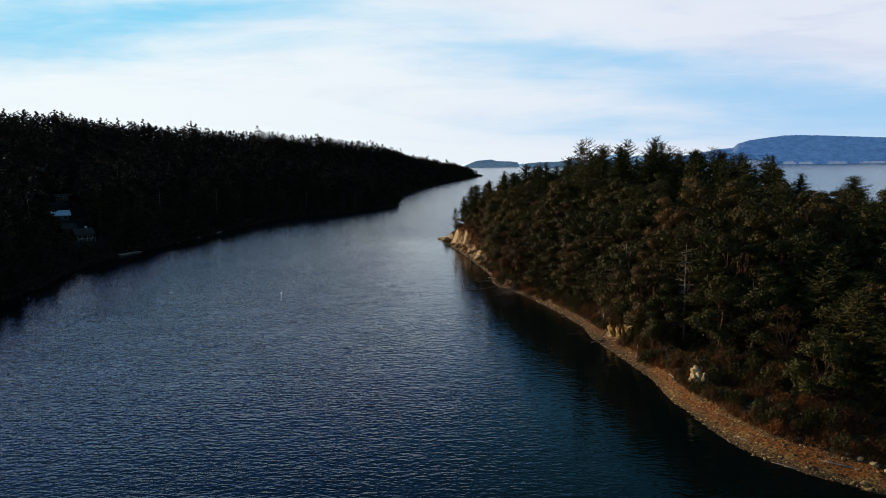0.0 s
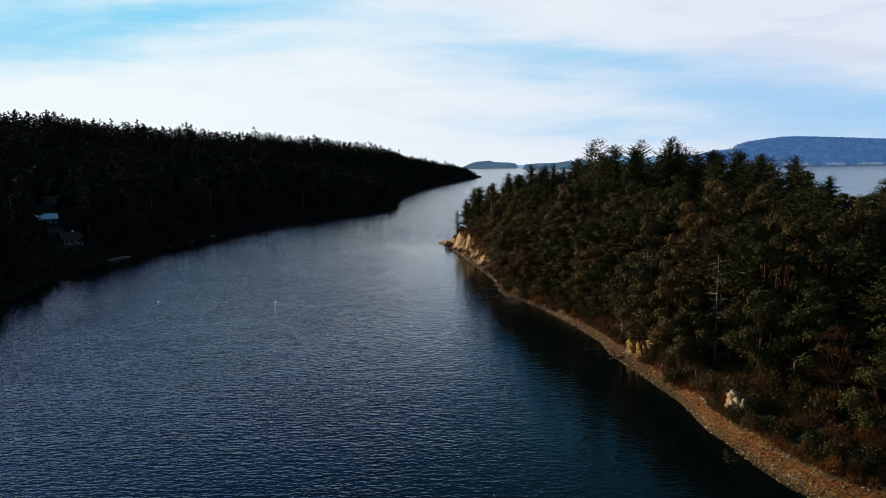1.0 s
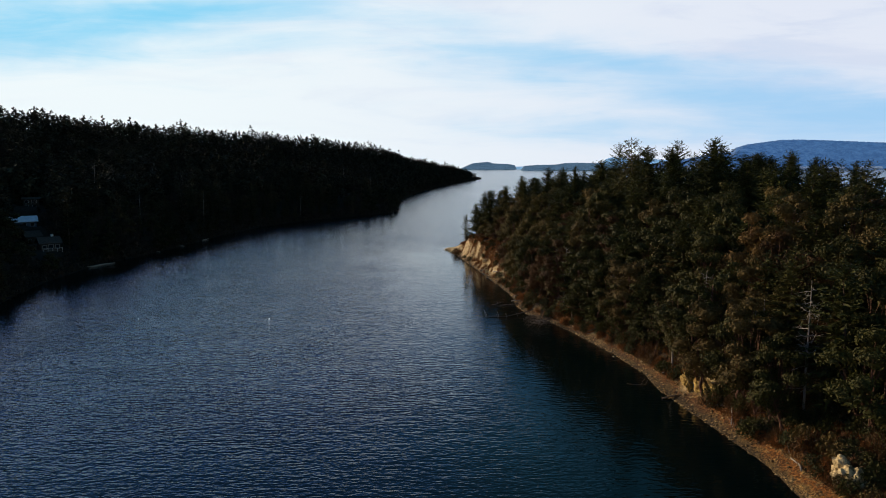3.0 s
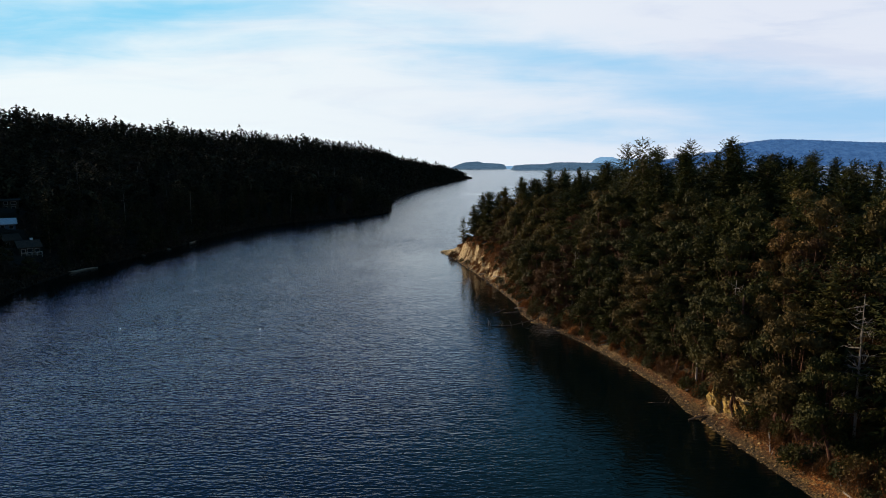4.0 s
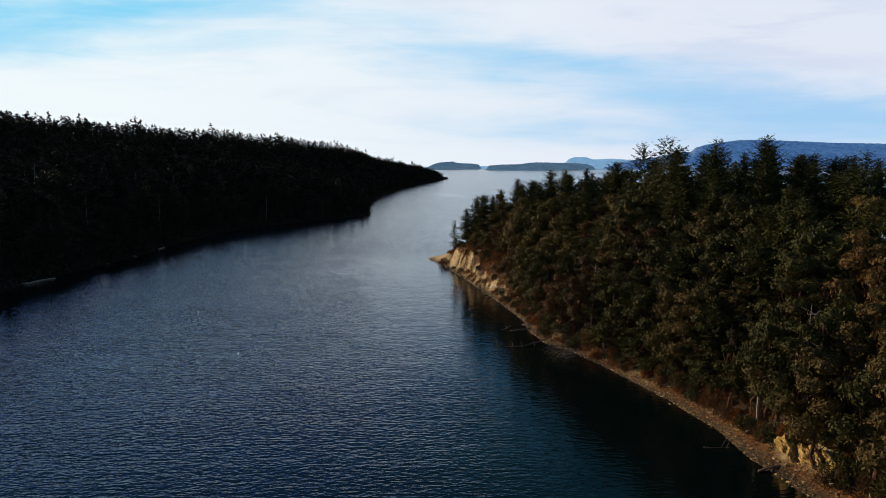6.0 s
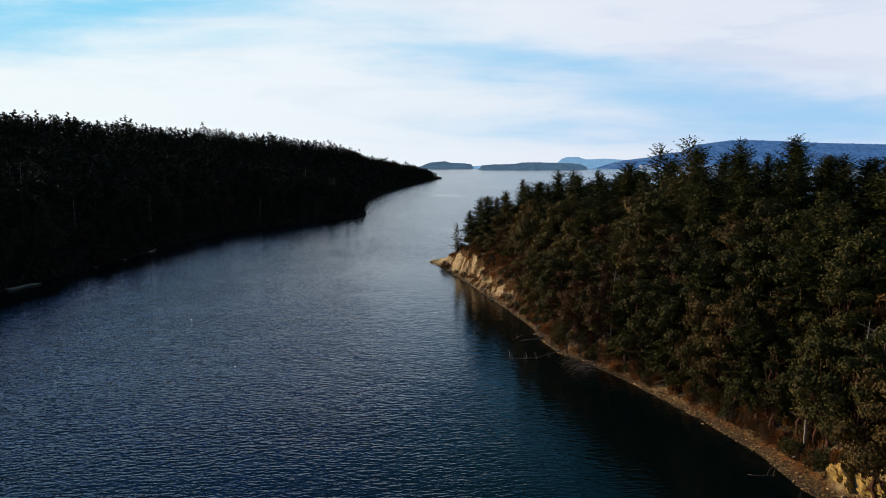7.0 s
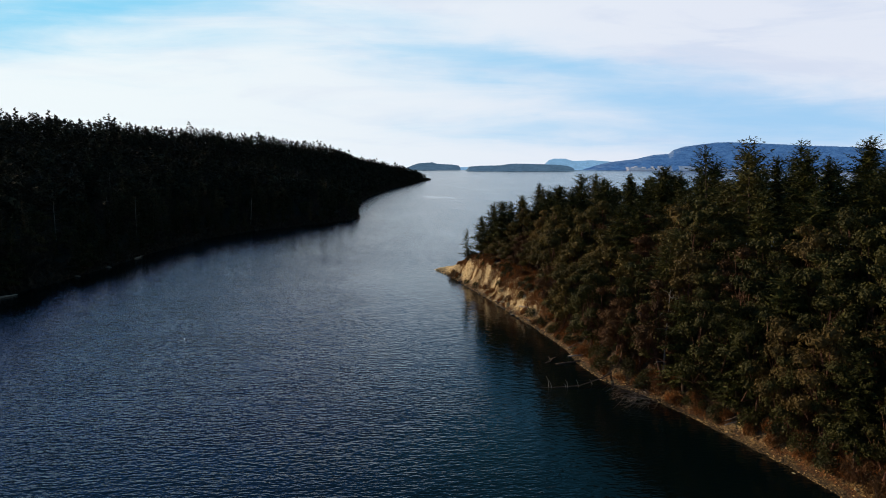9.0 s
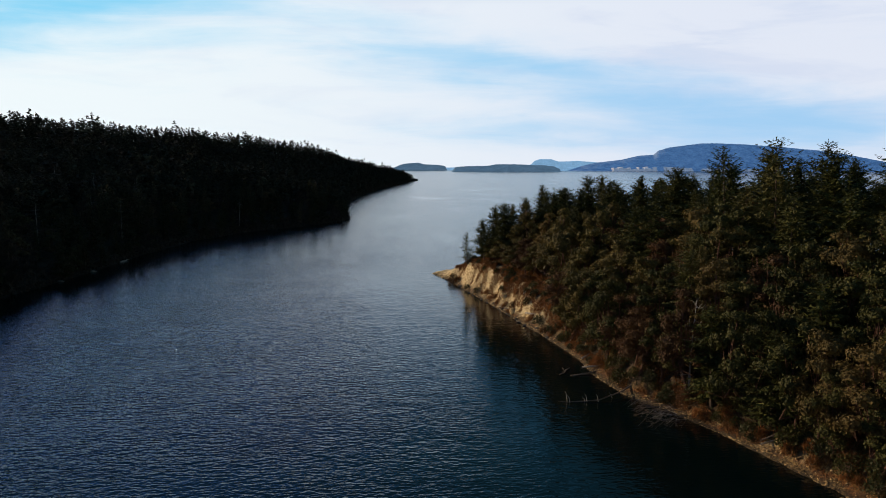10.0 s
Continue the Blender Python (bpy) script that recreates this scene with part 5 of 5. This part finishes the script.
ft = (14.6 + 1.6 * wave(fx, fy, 51, 40) + rnd.normal(size=len(fx)) * 1.4) * np.where(rnd.random(len(fx)) < 0.08, 1.0 + 0.35 * rnd.random(len(fx)), 1.0) * np.interp(fy, [700, 850, 1150, 1300], [1.0, 1.12, 1.12, 1.0])
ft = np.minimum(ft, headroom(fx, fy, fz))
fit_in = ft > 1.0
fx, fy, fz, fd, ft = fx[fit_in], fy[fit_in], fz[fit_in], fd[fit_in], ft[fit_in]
fr = np.hypot(fx, fy)
near = fr < 560
forest("hillside_forest", fx[near], fy[near], fz[near], ft[near], rough, "dense dark conifer forest on the shaded hillside", 71)
forest("headland_forest", fx[~near], fy[~near], fz[~near], ft[~near], plainer, "dark conifer forest running down to the headland", 72)


# leafless thicket along the foot of the slope and below the houses
n = 60000
pts = LEFT[2:24]
steps = np.hypot(*np.diff(pts, axis=0).T)
far_run = np.concatenate([[0], np.cumsum(steps)])
u = rnd.random(n) * far_run[-1]
tx, ty = np.interp(u, far_run, pts[:, 0]), np.interp(u, far_run, pts[:, 1])
ux_, uy_ = np.interp(u + 2, far_run, pts[:, 0]) - tx, np.interp(u + 2, far_run, pts[:, 1]) - ty
ul = np.hypot(ux_, uy_) + 1e-9
back = -0.8 + 9.0 * rnd.random(n) ** 1.3
tx, ty = tx - uy_ / ul * back, ty + ux_ / ul * back
ok = (wave(tx, ty, 41, 9) > -0.75) & clear_of_homes(tx, ty)
tx, ty, back = tx[ok], ty[ok], back[ok]
tz = np.maximum(hill_height(tx, ty), 0.0)
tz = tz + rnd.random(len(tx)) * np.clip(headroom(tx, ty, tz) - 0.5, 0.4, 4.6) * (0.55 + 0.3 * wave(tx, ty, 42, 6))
ln = (0.9 + 0.9 * rnd.random(len(tx))) * np.interp(ty, [300, 1200], [0.8, 2.2])
q = leaf_blades(np.stack([tx, ty, tz], 1), rnd.normal(size=(len(tx), 3)) * 0.8 + np.array([0, 0, 0.5]), ln, ln * 0.45, rnd)
tagged(new("shore_thicket", soup_mesh("shore_thicket", q, HILLDRY)), "dark thicket overhanging the foot of the hillside", "thicket", kind="stuff")


def cottage(x, y, z, turn, w, d, wall, roof_h, siding, roofing, label, windows, chimney=False, deck=False):
    t = thing("house", label, "house", "houses on the hillside")
    hw, hd_ = w / 2, d / 2
    body = Shape().box(-hw, -hd_, -3.0, hw, hd_, wall)
    for sx in (-1, 1):
        gable = [(sx * hw, -hd_, wall), (sx * hw, hd_, wall), (sx * hw, 0, wall + roof_h), (sx * (hw - 0.2), -hd_, wall), (sx * (hw - 0.2), hd_, wall), (sx * (hw - 0.2), 0, wall + roof_h)]
        body.add(gable, [(0, 1, 2), (3, 5, 4), (0, 2, 5, 3), (1, 4, 5, 2)])
    part("wall", body.mesh("house_wall", siding), t)
    for sy in (-1, 1):
        e = 0.7
        k = roof_h / hd_
        y0, z0 = sy * (hd_ + e), wall - e * k
        rf = Shape().add([(-hw - e, y0, z0 + 0.02), (hw + e, y0, z0 + 0.02), (hw + e, 0, wall + roof_h + 0.02), (-hw - e, 0, wall + roof_h + 0.02),
                          (-hw - e, y0, z0 + 0.24), (hw + e, y0, z0 + 0.24), (hw + e, 0, wall + roof_h + 0.24), (-hw - e, 0, wall + roof_h + 0.24)],
                         [(0, 3, 2, 1), (4, 5, 6, 7), (0, 1, 5, 4), (1, 2, 6, 5), (2, 3, 7, 6), (3, 0, 4, 7)])
        part("roof", rf.mesh("house_roof", roofing), t)
    for u, v, ww, wh in windows:
        win = part("window", Shape().box(u - ww / 2 - 0.08, -hd_ - 0.06, v - 0.08, u + ww / 2 + 0.08, -hd_ + 0.02, v + wh + 0.08).mesh("window_frame", TRIM), t, "pale window frame")
        part("pane", Shape().box(u - ww / 2, -hd_ - 0.075, v, u + ww / 2, -hd_ - 0.05, v + wh).mesh("window_pane", GLASS), win)
    if chimney:
        part("chimney", Shape().box(hw * 0.3, -0.1, wall + roof_h * 0.4, hw * 0.3 + 0.8, 0.7, wall + roof_h + 0.9).mesh("house_chimney", WHITE), t, "pale chimney")
    if deck:
        part("deck", Shape().box(-hw, -hd_ - 2.6, -0.25, hw, -hd_ - 0.01, -0.05).mesh("house_deck", SIDING), t)
        for i in range(5):
            u = -hw + 0.1 + (w - 0.2) * i / 4
            part("post", Shape().box(u - 0.07, -hd_ - 2.55, -3.0, u + 0.07, -hd_ - 2.4, 0.95).mesh("deck_post", TRIM), t)
        part("rail", Shape().box(-hw, -hd_ - 2.55, 0.951, hw, -hd_ - 2.45, 1.05).mesh("deck_rail", TRIM), t)
    t.matrix_basis = Matrix.LocRotScale((x, y, z), Euler((0, 0, turn)), None)
    return t


cottage(-174.5, 306.5, 12.0, 0.62, 8.6, 6.5, 2.6, 1.7, SIDING_BLUE, ROOF_METAL, "house with a pale blue metal roof among dark trees", [(-2.8, 0.6, 1.3, 1.3), (0, 0.6, 1.3, 1.3), (2.8, 0.6, 1.3, 1.3)])
cottage(-186, 332, 18.0, 0.5, 6.0, 5.0, 4.2, 0.5, SIDING, ROOF_DARK, "small two-storey cabin with pale window frames", [(-1.6, 0.4, 1.3, 1.2), (1.2, 0.4, 1.3, 1.2), (-1.6, 2.6, 1.3, 1.2), (1.2, 2.6, 1.8, 1.2)])
cottage(-149, 279, 6.1, 0.75, 6.4, 5.6, 2.8, 1.8, SIDING, ROOF_DARK, "dark shingled house with a deck above the shore", [(-2.0, 0.5, 1.2, 1.4), (0.1, 0.2, 1.5, 1.9), (2.2, 0.5, 1.2, 1.4)], True, True)
cottage(-160, 287, 7.7, 0.9, 5.0, 4.6, 2.8, 1.6, SIDING, ROOF_DARK, "dark outbuilding with a low shingled roof", [(-1.4, 0.6, 1.0, 1.0), (1.4, 0.6, 1.0, 1.0)])

# timber bulkhead and pale log at the water's edge below the houses
t = thing("timber_bulkhead", "dark timber bulkhead at the water's edge", "bulkhead")
for i in range(12):
    part("pile", Shape().tube([(i * 1.1, 0, -1.2), (i * 1.1, 0, 1.5 + 0.15 * math.sin(i * 2.3))], [0.17, 0.15], 7).mesh("pile", WETWOOD), t)
part("cap", Shape().box(-0.3, -0.22, 1.10, 12.4, 0.5, 1.30).mesh("bulkhead_cap", DEADWOOD), t, "bleached timber cap")
t.matrix_basis = Matrix.LocRotScale((-137.5, 262, 0.0), Euler((0, 0, 1.45)), None)
for x, y, hd_, ln in [(-131.0, 279.0, 1.15, 14), (-121.5, 365.0, 1.5, 6)]:
    ob = driftlog(x, y, hd_, ln, 0.35, 1, 2, 0.0, 0.0)
    tagged(ob, "long bleached log afloat against the shaded shore", "log")
for x, y, r in [(-123.0, 338, 0.9), (-125.5, 318, 0.8), (-47.5, 690, 2.4), (-45, 720, 2.0), (-41.5, 580, 1.5)]:
    ob = new("shore_rock", lump(r * 1.8, r, r * 0.6, int(-x), 2, 0.35).mesh("shore_rock", DARKSTONE))
    ob.matrix_basis = Matrix.Translation((x, y, 0.1))
    tagged(ob, "low dark rock awash at the shore", "rock", "rocks at the hillside shore")

# ---------------------------------------------------------------- distance
def far_land(name, profile, depth, mat, label, seed, rough_amt=0.06, base=-6.0):
    """A far shore with volume: a hill whose skyline runs along the profile of x, y, height, steep at the water and falling away behind."""
    pts = np.array(profile, float)
    run_ = np.concatenate([[0], np.cumsum(np.hypot(*np.diff(pts[:, :2], axis=0).T))])
    m, k = 360, 9
    ss = np.linspace(0, run_[-1], m)
    px, py, ph = (np.interp(ss, run_, pts[:, j]) for j in range(3))
    r = np.random.default_rng(seed)
    verts, faces = [], []
    jag = r.normal(size=m) * rough_amt
    for i in range(m):
        d = np.array([px[i], py[i]])
        out = d / np.linalg.norm(d)
        for j in range(k):
            f = j / (k - 1)
            rise = math.sin(min(1.0, f / 0.75) * math.pi / 2) if f < 0.75 else 1 - (f - 0.75) * 1.6
            h = base + (ph[i] - base) * (rise + (jag[i] * 0.5 if 0.1 < f else 0) + r.normal() * rough_amt * 0.3 * (f > 0.05))
            p = d + out * depth * f
            verts.append((p[0], p[1], h if j else base))
    for i in range(m - 1):
        for j in range(k - 1):
            a = i * k + j
            faces.append((a, a + k, a + k + 1, a + 1))
    return tagged(new(name, solid(name, verts, faces, mat, False)), label, "distant land", kind="structure")



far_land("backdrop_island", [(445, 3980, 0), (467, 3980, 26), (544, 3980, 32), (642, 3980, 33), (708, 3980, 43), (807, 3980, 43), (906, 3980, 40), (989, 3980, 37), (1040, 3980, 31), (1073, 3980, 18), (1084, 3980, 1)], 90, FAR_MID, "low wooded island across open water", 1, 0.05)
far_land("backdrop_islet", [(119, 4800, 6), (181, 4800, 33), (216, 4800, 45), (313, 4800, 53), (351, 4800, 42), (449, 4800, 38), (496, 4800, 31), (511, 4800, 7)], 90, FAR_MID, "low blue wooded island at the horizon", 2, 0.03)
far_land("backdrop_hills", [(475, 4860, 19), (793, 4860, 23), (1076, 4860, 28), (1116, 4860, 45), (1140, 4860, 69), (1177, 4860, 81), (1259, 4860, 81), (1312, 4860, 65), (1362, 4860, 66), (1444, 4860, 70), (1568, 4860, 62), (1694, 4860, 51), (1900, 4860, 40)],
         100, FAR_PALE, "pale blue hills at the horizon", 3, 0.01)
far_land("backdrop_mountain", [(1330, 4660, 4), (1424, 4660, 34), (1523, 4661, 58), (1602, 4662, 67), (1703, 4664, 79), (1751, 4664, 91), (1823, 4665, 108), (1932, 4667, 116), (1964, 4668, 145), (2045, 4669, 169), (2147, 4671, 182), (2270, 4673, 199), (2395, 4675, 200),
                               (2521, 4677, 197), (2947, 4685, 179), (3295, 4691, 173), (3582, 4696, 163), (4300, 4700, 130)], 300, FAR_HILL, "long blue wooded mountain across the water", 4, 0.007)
for i, (x0, x1, h) in enumerate([(1641, 1800, 34), (1806, 1954, 30), (2015, 2211, 30), (2280, 2350, 22), (2390, 2466, 18), (2579, 2692, 16), (2800, 2949, 16)]):
    bf = Shape()
    r = np.random.default_rng(80 + i)
    m = 26
    for j in range(m):
        a, b = x0 + (x1 - x0) * j / m, x0 + (x1 - x0) * (j + 1) / m
        hh = h * (0.18 + 0.82 * r.random() ** 1.6)
        bf.add([(a, 4640, -1), (b, 4640, -1), (b, 4648, hh), (a, 4648, hh), (a, 4700, -1), (b, 4700, -1), (b, 4700, hh), (a, 4700, hh)],
               [(0, 1, 2, 3), (4, 7, 6, 5), (3, 2, 6, 7), (0, 3, 7, 4), (1, 5, 6, 2)])
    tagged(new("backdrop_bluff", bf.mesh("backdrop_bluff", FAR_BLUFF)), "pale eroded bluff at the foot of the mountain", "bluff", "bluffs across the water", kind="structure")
boat = thing("sailboat", "tiny white sailboat far out on open water", "sailboat")
part("hull", Shape().add([(-5, 0, 1.2), (0, -1.5, 1.2), (5, -1.1, 1.3), (5, 1.1, 1.3), (0, 1.5, 1.2), (-3.6, 0, -0.4), (0, -0.7, -0.5), (4.6, -0.5, -0.4), (4.6, 0.5, -0.4), (0, 0.7, -0.5)],
                         [(0, 1, 2, 3, 4), (0, 5, 6, 1), (1, 6, 7, 2), (2, 7, 8, 3), (3, 8, 9, 4), (4, 9, 5, 0), (5, 9, 8, 7, 6)]).mesh("boat_hull", WHITE), boat)
part("mast", Shape().tube([(-0.6, 0, 1.0), (-0.6, 0, 13.5)], [0.12, 0.07], 6).mesh("boat_mast", WHITE), boat)
part("sail", Shape().add([(-0.4, -0.03, 2.4), (4.6, 0.4, 2.4), (-0.45, -0.03, 13.2), (-0.4, 0.03, 2.4), (4.6, 0.46, 2.4), (-0.45, 0.03, 13.2)], [(0, 1, 2), (3, 5, 4), (0, 3, 4, 1), (1, 4, 5, 2), (2, 5, 3, 0)]).mesh("boat_sail", WHITE), boat)
boat.matrix_basis = Matrix.LocRotScale((1511, 2406, 0.1), Euler((0, 0, 0.6)), None)
